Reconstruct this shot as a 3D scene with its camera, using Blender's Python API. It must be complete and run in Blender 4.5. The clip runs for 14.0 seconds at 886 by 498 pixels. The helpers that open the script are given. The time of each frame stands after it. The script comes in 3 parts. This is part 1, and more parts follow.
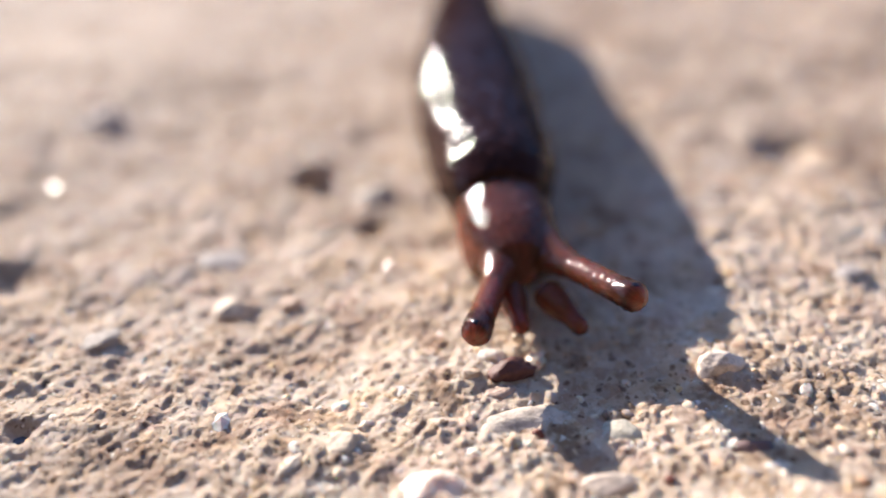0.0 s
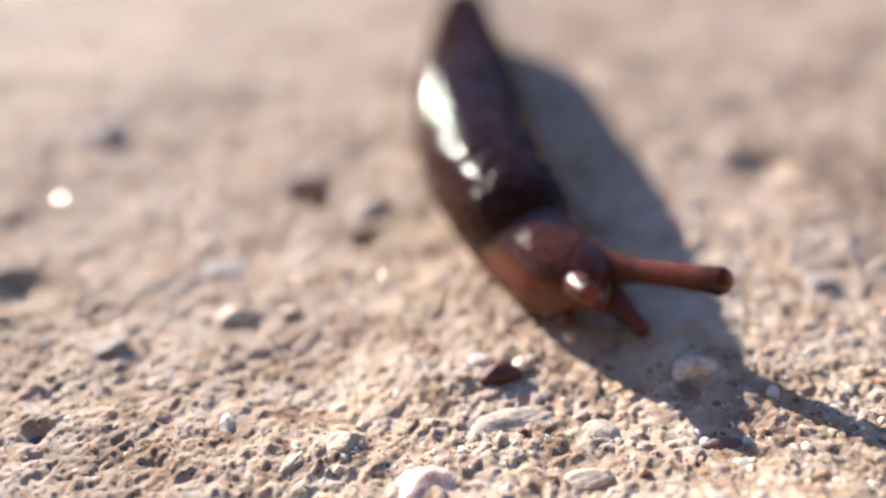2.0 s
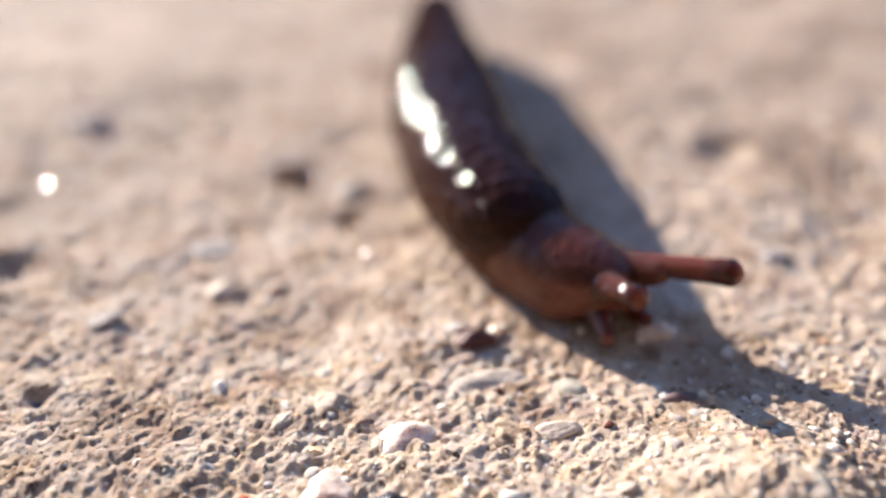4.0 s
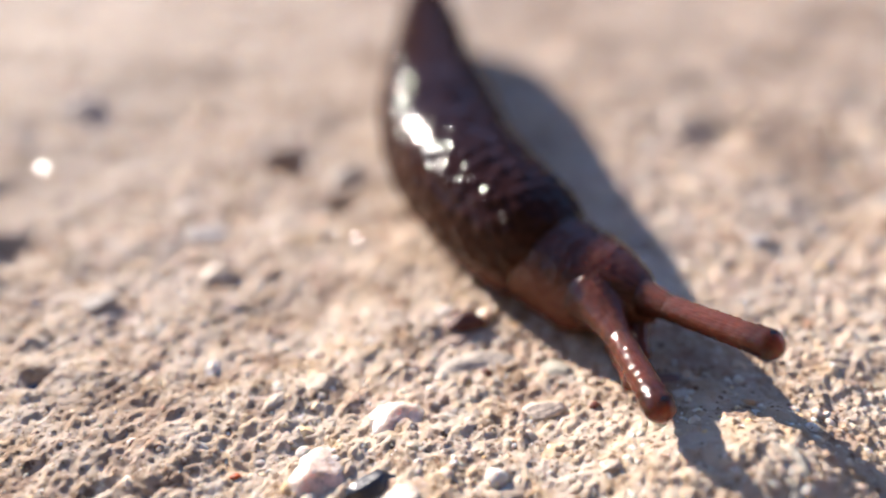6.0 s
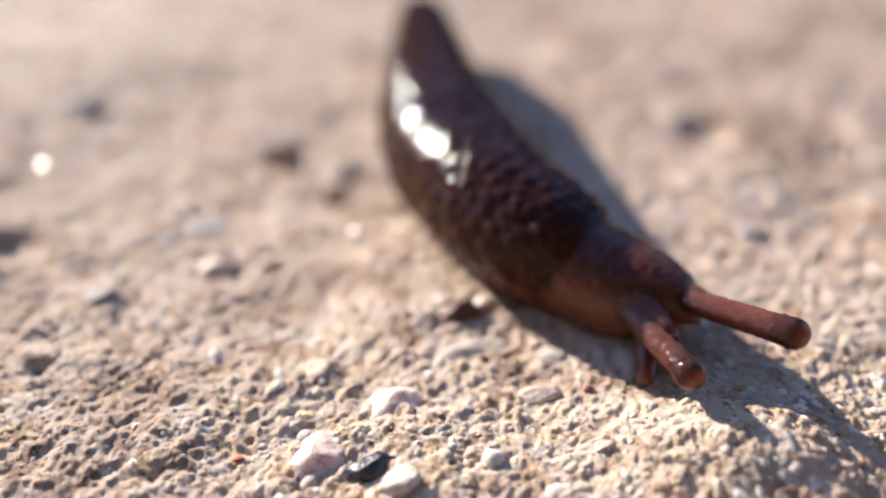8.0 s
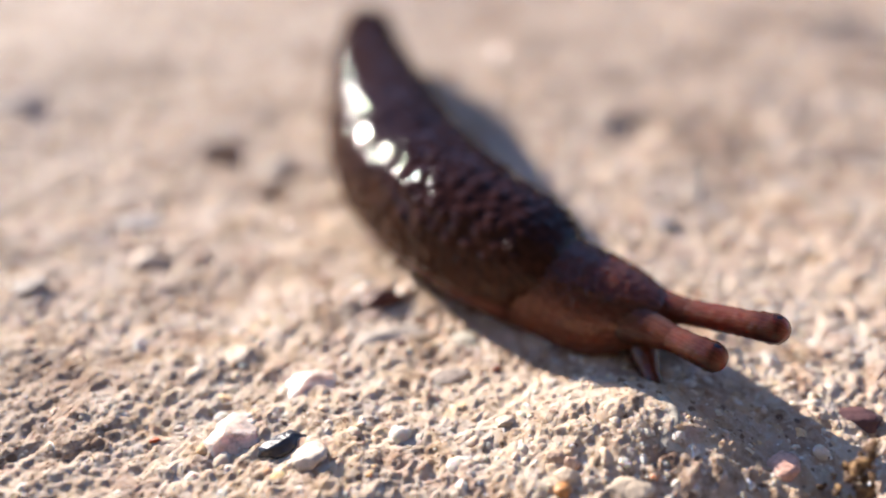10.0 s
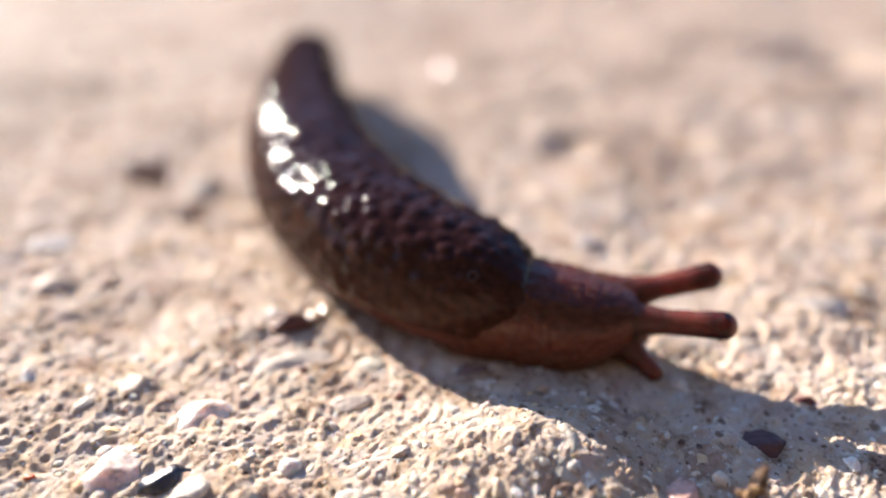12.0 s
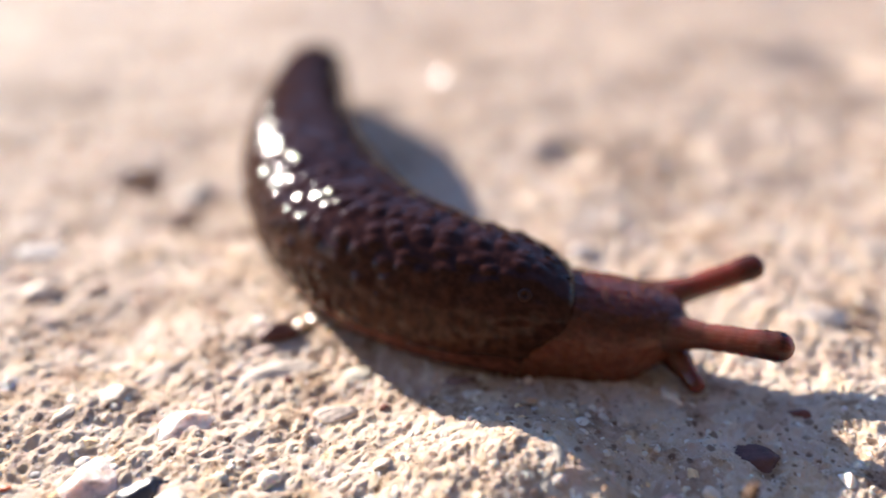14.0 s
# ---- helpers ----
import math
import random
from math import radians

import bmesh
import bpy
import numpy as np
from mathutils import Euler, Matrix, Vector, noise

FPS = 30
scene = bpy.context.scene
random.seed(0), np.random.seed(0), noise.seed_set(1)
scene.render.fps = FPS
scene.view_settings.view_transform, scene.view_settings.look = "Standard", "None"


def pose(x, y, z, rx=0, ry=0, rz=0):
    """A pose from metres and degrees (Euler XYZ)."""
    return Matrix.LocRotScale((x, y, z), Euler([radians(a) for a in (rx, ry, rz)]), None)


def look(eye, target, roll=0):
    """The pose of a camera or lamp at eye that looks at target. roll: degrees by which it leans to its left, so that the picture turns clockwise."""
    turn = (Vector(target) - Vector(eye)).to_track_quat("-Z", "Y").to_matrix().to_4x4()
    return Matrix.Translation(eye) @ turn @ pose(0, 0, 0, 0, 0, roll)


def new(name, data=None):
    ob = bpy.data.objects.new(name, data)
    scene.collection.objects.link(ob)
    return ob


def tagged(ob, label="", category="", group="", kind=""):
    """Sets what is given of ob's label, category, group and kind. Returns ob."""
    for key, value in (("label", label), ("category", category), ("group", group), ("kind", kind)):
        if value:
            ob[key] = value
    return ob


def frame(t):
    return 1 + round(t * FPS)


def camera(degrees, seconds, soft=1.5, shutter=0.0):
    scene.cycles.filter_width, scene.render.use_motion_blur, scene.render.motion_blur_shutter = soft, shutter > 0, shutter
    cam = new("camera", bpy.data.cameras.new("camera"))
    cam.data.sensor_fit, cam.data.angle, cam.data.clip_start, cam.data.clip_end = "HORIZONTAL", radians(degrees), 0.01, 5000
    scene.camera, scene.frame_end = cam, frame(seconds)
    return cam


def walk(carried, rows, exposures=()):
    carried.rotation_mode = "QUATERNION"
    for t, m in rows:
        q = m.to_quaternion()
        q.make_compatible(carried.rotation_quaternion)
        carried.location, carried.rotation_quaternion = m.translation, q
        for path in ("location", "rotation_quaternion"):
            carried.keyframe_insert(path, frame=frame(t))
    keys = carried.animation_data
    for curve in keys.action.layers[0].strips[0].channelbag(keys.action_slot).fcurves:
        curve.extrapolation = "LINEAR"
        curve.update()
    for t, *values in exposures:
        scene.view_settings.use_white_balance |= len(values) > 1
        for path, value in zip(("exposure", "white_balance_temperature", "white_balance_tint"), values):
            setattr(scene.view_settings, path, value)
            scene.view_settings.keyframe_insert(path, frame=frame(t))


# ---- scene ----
from itertools import product

U = 0.006          # one body unit: the slug is about nine of them long
cam = camera(65.0, 14.0, soft=1.8)
cam.data.dof.use_dof = True
cam.data.dof.focus_distance = 3.58 * U
cam.data.dof.aperture_fstop = 18.0
cam.data.dof.aperture_blades = 0
ROWS = [
    (0, 0.000000, 0.000000, 0.015342, -0.000, -31.485, 1.681),
    (0.5, -0.000136, -0.000050, 0.015418, 0.011, -31.600, 1.570),
    (1, -0.000101, -0.000256, 0.015499, -0.036, -31.599, 1.617),
    (1.5, 0.000004, -0.000149, 0.015600, -0.373, -31.602, 1.371),
    (2, -0.000025, -0.001225, 0.016237, -0.598, -30.879, 1.230),
    (2.5, -0.000281, -0.001793, 0.016963, -0.957, -30.813, 0.737),
    (3, -0.000233, -0.002928, 0.016746, -1.556, -30.507, 0.665),
    (5.5, 0.000186, -0.003131, 0.016183, -2.550, -32.244, 0.624),
    (6, 0.000222, -0.003415, 0.016443, -2.463, -32.239, 0.565),
    (6.5, 0.000029, -0.004085, 0.016385, -2.856, -32.226, 0.499),
    (7, -0.000019, -0.004059, 0.016394, -2.926, -32.112, 0.462),
    (9.5, 0.001259, -0.004695, 0.016330, -4.050, -32.182, 0.047),
    (10, 0.002033, -0.005446, 0.016508, -5.165, -31.882, -0.386),
    (10.5, 0.002222, -0.006383, 0.016913, -5.947, -31.321, -0.645),
    (11, 0.003049, -0.006214, 0.016909, -6.690, -30.947, -1.157),
    (11.5, 0.003996, -0.005593, 0.016582, -7.030, -30.596, -1.155),
    (12, 0.004652, -0.005058, 0.016418, -7.027, -30.535, -1.136),
    (12.5, 0.004993, -0.003878, 0.015473, -6.370, -29.996, -1.071),
    (13, 0.005361, -0.003439, 0.015404, -6.184, -30.530, -0.976),
    (13.5, 0.005593, -0.004174, 0.015808, -6.551, -30.266, -1.127),
    (14, 0.005423, -0.004787, 0.016228, -6.378, -29.873, -0.914),
]
walk(cam, [(t, pose(x, y, z, 90 + pitch, roll, yaw)) for t, x, y, z, yaw, pitch, roll in ROWS], exposures=[(0.0, 1.20, 5500, 15), (3.0, 1.14, 5500, 15), (5.5, 1.24, 5500, 15), (7.0, 1.14, 5500, 15), (9.5, 1.22, 5500, 15), (11.5, 1.33, 5500, 15), (12.5, 1.52, 5500, 15), (13.0, 1.58, 5500, 15), (13.5, 1.46, 5500, 15), (14.0, 1.50, 5500, 15)])

# ---- light: a low sun behind and to one side, clear sky ----
SUN_AZ, SUN_EL = -39.0, 22.0          # degrees from +y towards +x, and above the ground
world = bpy.data.worlds.new("sky")
scene.world = world
world.use_nodes = True
wn = world.node_tree
sky = wn.nodes.new("ShaderNodeTexSky")
sky.sky_type, sky.sun_disc = "NISHITA", False
sky.dust_density, sky.ozone_density = 0.4, 3.0
sky.sun_elevation, sky.sun_rotation = radians(SUN_EL), radians(SUN_AZ)
wn.links.new(sky.outputs[0], wn.nodes["Background"].inputs[0])
wn.nodes["Background"].inputs[1].default_value = 0.105
sun = new("sun", bpy.data.lights.new("sun", "SUN"))
sun.data.energy, sun.data.angle, sun.data.color = 5.6, radians(0.53), (1.0, 0.82, 0.59)
az, el = radians(SUN_AZ), radians(SUN_EL)
sun.matrix_world = look((math.sin(az) * math.cos(el), math.cos(az) * math.cos(el), math.sin(el)), (0, 0, 0))


# ---- materials ----
def material(name, rough=0.6, **values):
    mat = bpy.data.materials.new(name)
    mat.use_nodes = True
    tree = mat.node_tree
    bsdf = tree.nodes["Principled BSDF"]
    bsdf.inputs["Roughness"].default_value = rough
    for key, value in values.items():
        bsdf.inputs[key.replace("_", " ")].default_value = value
    return mat, tree, bsdf


def node(tree, kind, links=(), **values):
    n = tree.nodes.new("ShaderNode" + kind)
    for key, value in values.items():
        if key in n.inputs:
            n.inputs[key].default_value = value
        elif key == "operation":
            n.operation = value
        elif key == "data_type":
            n.data_type = value
        elif key == "blend_type":
            n.blend_type = value
        elif key == "uv_map":
            n.uv_map = value
        elif key == "feature":
            n.feature = value
    for socket, source in links:
        tree.links.new(source, n.inputs[socket])
    return n


def ramp(tree, source, *stops):
    n = tree.nodes.new("ShaderNodeValToRGB")
    tree.links.new(source, n.inputs[0])
    e = n.color_ramp.elements
    while len(e) < len(stops):
        e.new(0.5)
    for k, (at, colour) in zip(e, stops):
        k.position, k.color = at, (*colour, 1)
    return n


def mixed(tree, kind, factor, a, b):
    n = node(tree, "Mix", data_type="RGBA", blend_type=kind)
    for socket, value in ((0, factor), (6, a), (7, b)):
        if isinstance(value, (int, float)):
            n.inputs[socket].default_value = value
        elif isinstance(value, tuple):
            n.inputs[socket].default_value = (*value, 1)
        else:
            tree.links.new(value, n.inputs[socket])
    return n.outputs[2]


def concrete():
    mat, tree, bsdf = material("weathered_concrete", 0.85)
    place = node(tree, "TexCoord").outputs["Object"]
    grain = node(tree, "TexVoronoi", [("Vector", place)], Scale=4200.0)
    tint = ramp(tree, grain.outputs["Color"], (0.0, (0.28, 0.20, 0.14)), (0.22, (0.57, 0.46, 0.34)), (0.6, (0.66, 0.55, 0.44)), (1.0, (0.76, 0.68, 0.58)))
    sand = node(tree, "TexVoronoi", [("Vector", place)], Scale=1500.0)
    coarse = ramp(tree, sand.outputs["Color"], (0.05, (0.45, 0.33, 0.22)), (0.25, (0.64, 0.53, 0.42)), (0.8, (0.66, 0.56, 0.46)), (0.95, (0.62, 0.56, 0.52)))
    base = mixed(tree, "MIX", 0.38, tint.outputs[0], coarse.outputs[0])
    paste = node(tree, "TexNoise", [("Vector", place)], Scale=900.0, Detail=6.0, Roughness=0.65)
    powder = ramp(tree, paste.outputs[0], (0.40, (0.0, 0.0, 0.0)), (0.62, (1.0, 1.0, 1.0)))
    base = mixed(tree, "MIX", mixed(tree, "MULTIPLY", 1.0, powder.outputs[0], (0.55, 0.55, 0.55)), base, (0.80, 0.72, 0.61))
    stain = node(tree, "TexNoise", [("Vector", place)], Scale=110.0, Detail=4.0, Roughness=0.6)
    dirt = ramp(tree, stain.outputs[0], (0.32, (0.50, 0.42, 0.36)), (0.47, (0.93, 0.90, 0.86)), (0.65, (1, 1, 1)))
    base = mixed(tree, "MULTIPLY", 0.9, base, dirt.outputs[0])
    crust = node(tree, "TexNoise", [("Vector", place)], Scale=520.0, Detail=5.0, Roughness=0.7)
    rust = ramp(tree, crust.outputs[0], (0.36, (0.46, 0.36, 0.28)), (0.45, (0.98, 0.93, 0.85)), (0.56, (1, 1, 1)), (0.66, (1.04, 1.0, 0.98)))
    base = mixed(tree, "MULTIPLY", 0.85, base, rust.outputs[0])
    pore = node(tree, "TexVoronoi", [("Vector", place)], Scale=2300.0)          # dark dots put into the colour for shaded, soil-filled fine pores
    some = node(tree, "SeparateColor", [("Color", pore.outputs["Color"])])
    deep = node(tree, "Math", [(0, pore.outputs["Distance"]), (1, some.outputs[0])], operation="ADD")
    soil = ramp(tree, deep.outputs[0], (0.30, (0.30, 0.22, 0.18)), (0.44, (1, 1, 1)))
    base = mixed(tree, "MULTIPLY", 0.85, base, soil.outputs[0])
    stir = node(tree, "TexNoise", [("Vector", place)], Scale=6500.0, Detail=3.0)
    stir = node(tree, "VectorMath", [(0, stir.outputs["Color"])], operation="SCALE", Scale=0.00022)
    stir = node(tree, "VectorMath", [(0, place), (1, stir.outputs[0])], operation="ADD")
    pit_speck = node(tree, "TexVoronoi", [("Vector", stir.outputs[0])], Scale=4800.0)          # ragged dark specks painted in for the shade of tiny pits
    which = node(tree, "SeparateColor", [("Color", pit_speck.outputs["Color"])])
    few = node(tree, "Math", [(0, pit_speck.outputs["Distance"]), (1, which.outputs[1])], operation="ADD")
    base = mixed(tree, "MULTIPLY", 0.9, base, ramp(tree, few.outputs[0], (0.34, (0.32, 0.24, 0.19)), (0.52, (1, 1, 1))).outputs[0])
    fleck = node(tree, "TexVoronoi", [("Vector", place)], Scale=1100.0)
    kind_of = node(tree, "SeparateColor", [("Color", fleck.outputs["Color"])])
    hue = ramp(tree, kind_of.outputs[1], (0.0, (1.0, 0.91, 0.76)), (0.25, (1, 1, 1)), (0.7, (1.0, 0.98, 0.96)), (0.86, (0.90, 0.80, 0.77)), (1.0, (0.62, 0.55, 0.54)))
    base = mixed(tree, "MULTIPLY", 0.8, base, hue.outputs[0])
    bright_zone = node(tree, "Mapping", [("Vector", place)])          # light balance painted in: full tone near the slug, dimmer farther off
    bright_zone.inputs["Location"].default_value = (-0.29, -0.17, 0)
    bright_zone.inputs["Scale"].default_value = (24.0, 28.0, 0)
    reach = node(tree, "VectorMath", [(0, bright_zone.outputs[0])], operation="LENGTH").outputs["Value"]
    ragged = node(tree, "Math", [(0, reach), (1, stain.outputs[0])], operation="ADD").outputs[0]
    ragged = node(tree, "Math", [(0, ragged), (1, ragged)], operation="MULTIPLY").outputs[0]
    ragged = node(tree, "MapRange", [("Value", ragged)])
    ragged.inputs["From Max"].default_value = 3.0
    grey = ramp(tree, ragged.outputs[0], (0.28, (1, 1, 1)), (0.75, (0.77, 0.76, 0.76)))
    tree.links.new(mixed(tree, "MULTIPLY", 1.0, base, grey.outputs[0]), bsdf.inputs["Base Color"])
    bsdf.inputs["Subsurface Weight"].default_value = 0.5
    bsdf.inputs["Subsurface Radius"].default_value = (1.0, 0.75, 0.5)
    bsdf.inputs["Subsurface Scale"].default_value = 0.00010
    fine = node(tree, "TexNoise", [("Vector", place)], Scale=5200.0, Detail=6.0, Roughness=0.8)
    lumps = node(tree, "Bump", [("Height", fine.outputs[0])], Strength=1.0, Distance=0.00016)
    bump = node(tree, "Bump", [("Height", grain.outputs["Distance"]), ("Normal", lumps.outputs[0])], Strength=0.5, Distance=0.00006)
    tree.links.new(bump.outputs[0], bsdf.inputs["Normal"])
    return mat


CONCRETE = concrete()


def skin(name, stops, rough=0.10, wrinkle=0.2, ripple=0.25, mottle=0.7, wet=0.09, tip=False):
    """Wet skin, coloured round the body from the back (0) to the foot (1), mottled, finely creased."""
    mat, tree, bsdf = material(name, rough)
    uv = node(tree, "UVMap", uv_map="skin").outputs[0]
    xyz = node(tree, "SeparateXYZ", [("Vector", uv)])
    wide = node(tree, "Mapping", [("Vector", uv)])
    wide.inputs["Scale"].default_value = (3.0, 5.0, 1.0)
    blotch = node(tree, "TexNoise", [("Vector", wide.outputs[0])], Scale=1.0, Detail=6.0, Roughness=0.65)
    side = node(tree, "Math", [(0, xyz.outputs[1])], operation="ABSOLUTE")
    wave = node(tree, "MapRange", [("Value", blotch.outputs[0])])
    wave.inputs["To Min"].default_value, wave.inputs["To Max"].default_value = -ripple, ripple
    low = node(tree, "Math", [(0, side.outputs[0]), (1, wave.outputs[0])], operation="ADD")
    tone = ramp(tree, low.outputs[0], *stops)
    close = node(tree, "Mapping", [("Vector", uv)])
    close.inputs["Scale"].default_value = (16.0, 22.0, 1.0)
    speck = node(tree, "TexNoise", [("Vector", close.outputs[0])], Scale=1.0, Detail=4.0, Roughness=0.6)
    spots = ramp(tree, speck.outputs[0], (0.40, (0.40, 0.34, 0.30)), (0.60, (1.15, 1.1, 1.05)))
    colour = mixed(tree, "MULTIPLY", mottle, tone.outputs[0], spots.outputs[0])
    if tip:          # the end of an eye stalk: dark within, paler at the very tip
        along = node(tree, "MapRange", [("Value", xyz.outputs[0])])
        along.inputs["From Min"].default_value, along.inputs["From Max"].default_value = -0.4, 0.0
        shade = ramp(tree, along.outputs[0], (0.45, (1, 1, 1)), (0.66, (0.40, 0.36, 0.34)), (0.88, (0.42, 0.38, 0.34)), (0.97, (1.5, 1.7, 1.5)))
        colour = mixed(tree, "MULTIPLY", 1.0, colour, shade.outputs[0])
    tree.links.new(colour, bsdf.inputs["Base Color"])
    fine = node(tree, "Mapping", [("Vector", uv)])
    fine.inputs["Scale"].default_value = (40.0, 90.0, 1.0)
    crease = node(tree, "TexNoise", [("Vector", fine.outputs[0])], Scale=1.0, Detail=3.0)
    bump = node(tree, "Bump", [("Height", crease.outputs[0])], Strength=0.35 * wrinkle, Distance=0.00006)
    tree.links.new(bump.outputs[0], bsdf.inputs["Normal"])
    gloss = node(tree, "MapRange", [("Value", blotch.outputs[0])])          # wet film, thinner in places
    gloss.inputs["From Min"].default_value, gloss.inputs["From Max"].default_value = 0.42, 0.68
    gloss.inputs["To Min"].default_value, gloss.inputs["To Max"].default_value = rough, rough + 0.06
    tree.links.new(gloss.outputs[0], bsdf.inputs["Roughness"])
    bsdf.inputs["Specular IOR Level"].default_value = wet
    return mat, bsdf


BACK_SKIN, _ = skin("dark_wet_skin", ((0.22, (0.034, 0.013, 0.007)), (0.45, (0.045, 0.018, 0.010)), (0.62, (0.062, 0.027, 0.014)), (0.85, (0.085, 0.040, 0.022))))
MANTLE_SKIN, _ = skin("dark_mantle_skin", ((0.15, (0.030, 0.011, 0.007)), (0.35, (0.038, 0.015, 0.009)), (0.52, (0.055, 0.023, 0.012)), (0.57, (0.05, 0.019, 0.010)), (0.61, (0.12, 0.045, 0.029)), (0.9, (0.09, 0.034, 0.022))), ripple=0.05, wrinkle=0.2, rough=0.08, wet=0.11)
NECK_SKIN, nb = skin("brown_neck_skin", ((0.05, (0.090, 0.030, 0.0175)), (0.18, (0.086, 0.029, 0.017)), (0.27, (0.062, 0.021, 0.012)), (0.36, (0.092, 0.031, 0.018)), (0.46, (0.165, 0.061, 0.034)), (0.8, (0.140, 0.051, 0.028))), rough=0.09, ripple=0.08, wrinkle=0.4, mottle=0.5, wet=0.22)
STALK_SKIN, sb = skin("brown_tentacle_skin", ((0.15, (0.074, 0.028, 0.0175)), (0.8, (0.110, 0.042, 0.025))), rough=0.09, ripple=0.2, wrinkle=0.4, mottle=0.4, wet=0.28)
EYE_STALK_SKIN, eb = skin("brown_eye_tentacle_skin", ((0.15, (0.074, 0.028, 0.0175)), (0.8, (0.110, 0.042, 0.025))), rough=0.09, ripple=0.2, wrinkle=0.4, mottle=0.4, wet=0.28, tip=True)
for b_ in (nb, sb, eb):
    b_.inputs["Subsurface Weight"].default_value = 0.9
    b_.inputs["Subsurface Radius"].default_value = (1.0, 0.32, 0.16)
    b_.inputs["Subsurface Scale"].default_value = 0.0022
EYE_BLACK, _, _ = material("eye_black", 0.15, Base_Color=(0.006, 0.004, 0.004, 1))
PORE_PALE, _, _ = material("pore_rim", 0.22, Base_Color=(0.032, 0.014, 0.009, 1), Specular_IOR_Level=0.12)


def stone_material(name, colour, rough=0.45, spread=0.25, clear=False):
    """Mineral grain: its own colour, clouded and speckled."""
    mat, tree, bsdf = material(name, rough)
    place = node(tree, "TexCoord").outputs["Object"]
    cloud = node(tree, "TexNoise", [("Vector", place)], Scale=2600.0, Detail=5.0, Roughness=0.7)
    tone = ramp(tree, cloud.outputs[0], (0.3, tuple(c * (1 - 2 * spread) for c in colour)), (0.5, colour), (0.7, tuple(min(0.9, c * (1 + spread)) for c in colour)))
    tree.links.new(tone.outputs[0], bsdf.inputs["Base Color"])
    if clear:          # milky quartz lets light in
        bsdf.inputs["Subsurface Weight"].default_value = 0.9
        bsdf.inputs["Subsurface Radius"].default_value = (1.0, 0.8, 0.65)
        bsdf.inputs["Subsurface Scale"].default_value = 0.0007
    fine = node(tree, "TexNoise", [("Vector", place)], Scale=9000.0, Detail=4.0)
    bump = node(tree, "Bump", [("Height", fine.outputs[0])], Strength=0.5, Distance=0.00006)
    tree.links.new(bump.outputs[0], bsdf.inputs["Normal"])
    return mat


def sand_material(name, per_island):
    mat, tree, bsdf = material(name, 0.65, Specular_IOR_Level=0.25)
    bsdf.inputs["Subsurface Weight"].default_value = 0.6
    bsdf.inputs["Subsurface Radius"].default_value = (1.0, 0.7, 0.45)
    bsdf.inputs["Subsurface Scale"].default_value = 0.0002
    if per_island:
        pick = node(tree, "NewGeometry").outputs["Random Per Island"]
    else:
        pick = node(tree, "ObjectInfo").outputs["Random"]
    tone = ramp(tree, pick, (0.0, (0.82, 0.76, 0.68)), (0.18, (0.76, 0.62, 0.44)), (0.34, (0.84, 0.78, 0.70)), (0.5, (0.70, 0.56, 0.38)), (0.62, (0.80, 0.73, 0.63)),
                (0.74, (0.70, 0.62, 0.54)), (0.84, (0.76, 0.56, 0.30)), (0.91, (0.66, 0.40, 0.26)), (0.96, (0.52, 0.46, 0.40)), (0.992, (0.20, 0.13, 0.10)))
    place = node(tree, "TexCoord").outputs["Object"]
    cloud = node(tree, "TexNoise", [("Vector", place)], Scale=4500.0, Detail=4.0)
    shade = ramp(tree, cloud.outputs[0], (0.3, (0.78, 0.76, 0.72)), (0.6, (1, 1, 1)))
    tree.links.new(mixed(tree, "MULTIPLY", 0.8, tone.outputs[0], shade.outputs[0]), bsdf.inputs["Base Color"])
    fine = node(tree, "TexNoise", [("Vector", place)], Scale=11000.0, Detail=4.0)
    bump = node(tree, "Bump", [("Height", fine.outputs[0])], Strength=0.6, Distance=0.00006)
    tree.links.new(bump.outputs[0], bsdf.inputs["Normal"])
    return mat


SAND_PIECE, SAND_FIELD = sand_material("sand_grain", False), sand_material("sand_field", True)


# ---- ground: one sheet of weathered concrete ----
def lattice(ix, iy, seed):
    h = (ix.astype(np.int64) * 374761393 + iy.astype(np.int64) * 668265263 + seed * 974634777) & 0x7FFFFFFF
    h = ((h ^ (h >> 13)) * 1274126177) & 0x7FFFFFFF
    return ((h ^ (h >> 16)) & 0xFFFF) / 65535.0


def swell(x, y, seed):
    """Smooth value noise, 0 to 1."""
    ix, iy = np.floor(x), np.floor(y)
    fx, fy = x - ix, y - iy
    fx, fy = fx * fx * (3 - 2 * fx), fy * fy * (3 - 2 * fy)
    a, b = lattice(ix, iy, seed), lattice(ix + 1, iy, seed)
    c, d = lattice(ix, iy + 1, seed), lattice(ix + 1, iy + 1, seed)
    return (a + (b - a) * fx) * (1 - fy) + (c + (d - c) * fx) * fy


def grains(x, y, seed):
    """Distance to the nearest scattered grain, and that grain's own random number."""
    ix, iy = np.floor(x), np.floor(y)
    best, who = np.full(x.shape, 9.0), np.zeros(x.shape)
    for dx, dy in product((-1, 0, 1), (-1, 0, 1)):
        cx, cy = ix + dx, iy + dy
        px, py = cx + lattice(cx, cy, seed), cy + lattice(cx, cy, seed + 1)
        d = np.hypot(x - px, y - py)
        near = d < best
        best = np.where(near, d, best)
        who = np.where(near, lattice(cx, cy, seed + 2), who)
    return best, who


HOLLOWS = ((-1.18, 5.45, 0.22, 0.30), (-1.05, 5.25, 0.12, 0.15), (7.9, 9.2, 1.1, 0.25), (-0.62, 4.62, 0.14, 0.12), (-2.2, 2.5, 0.10, 0.07), (2.9, 5.6, 0.3, 0.12), (-3.0, 3.9, 0.3, 0.12))


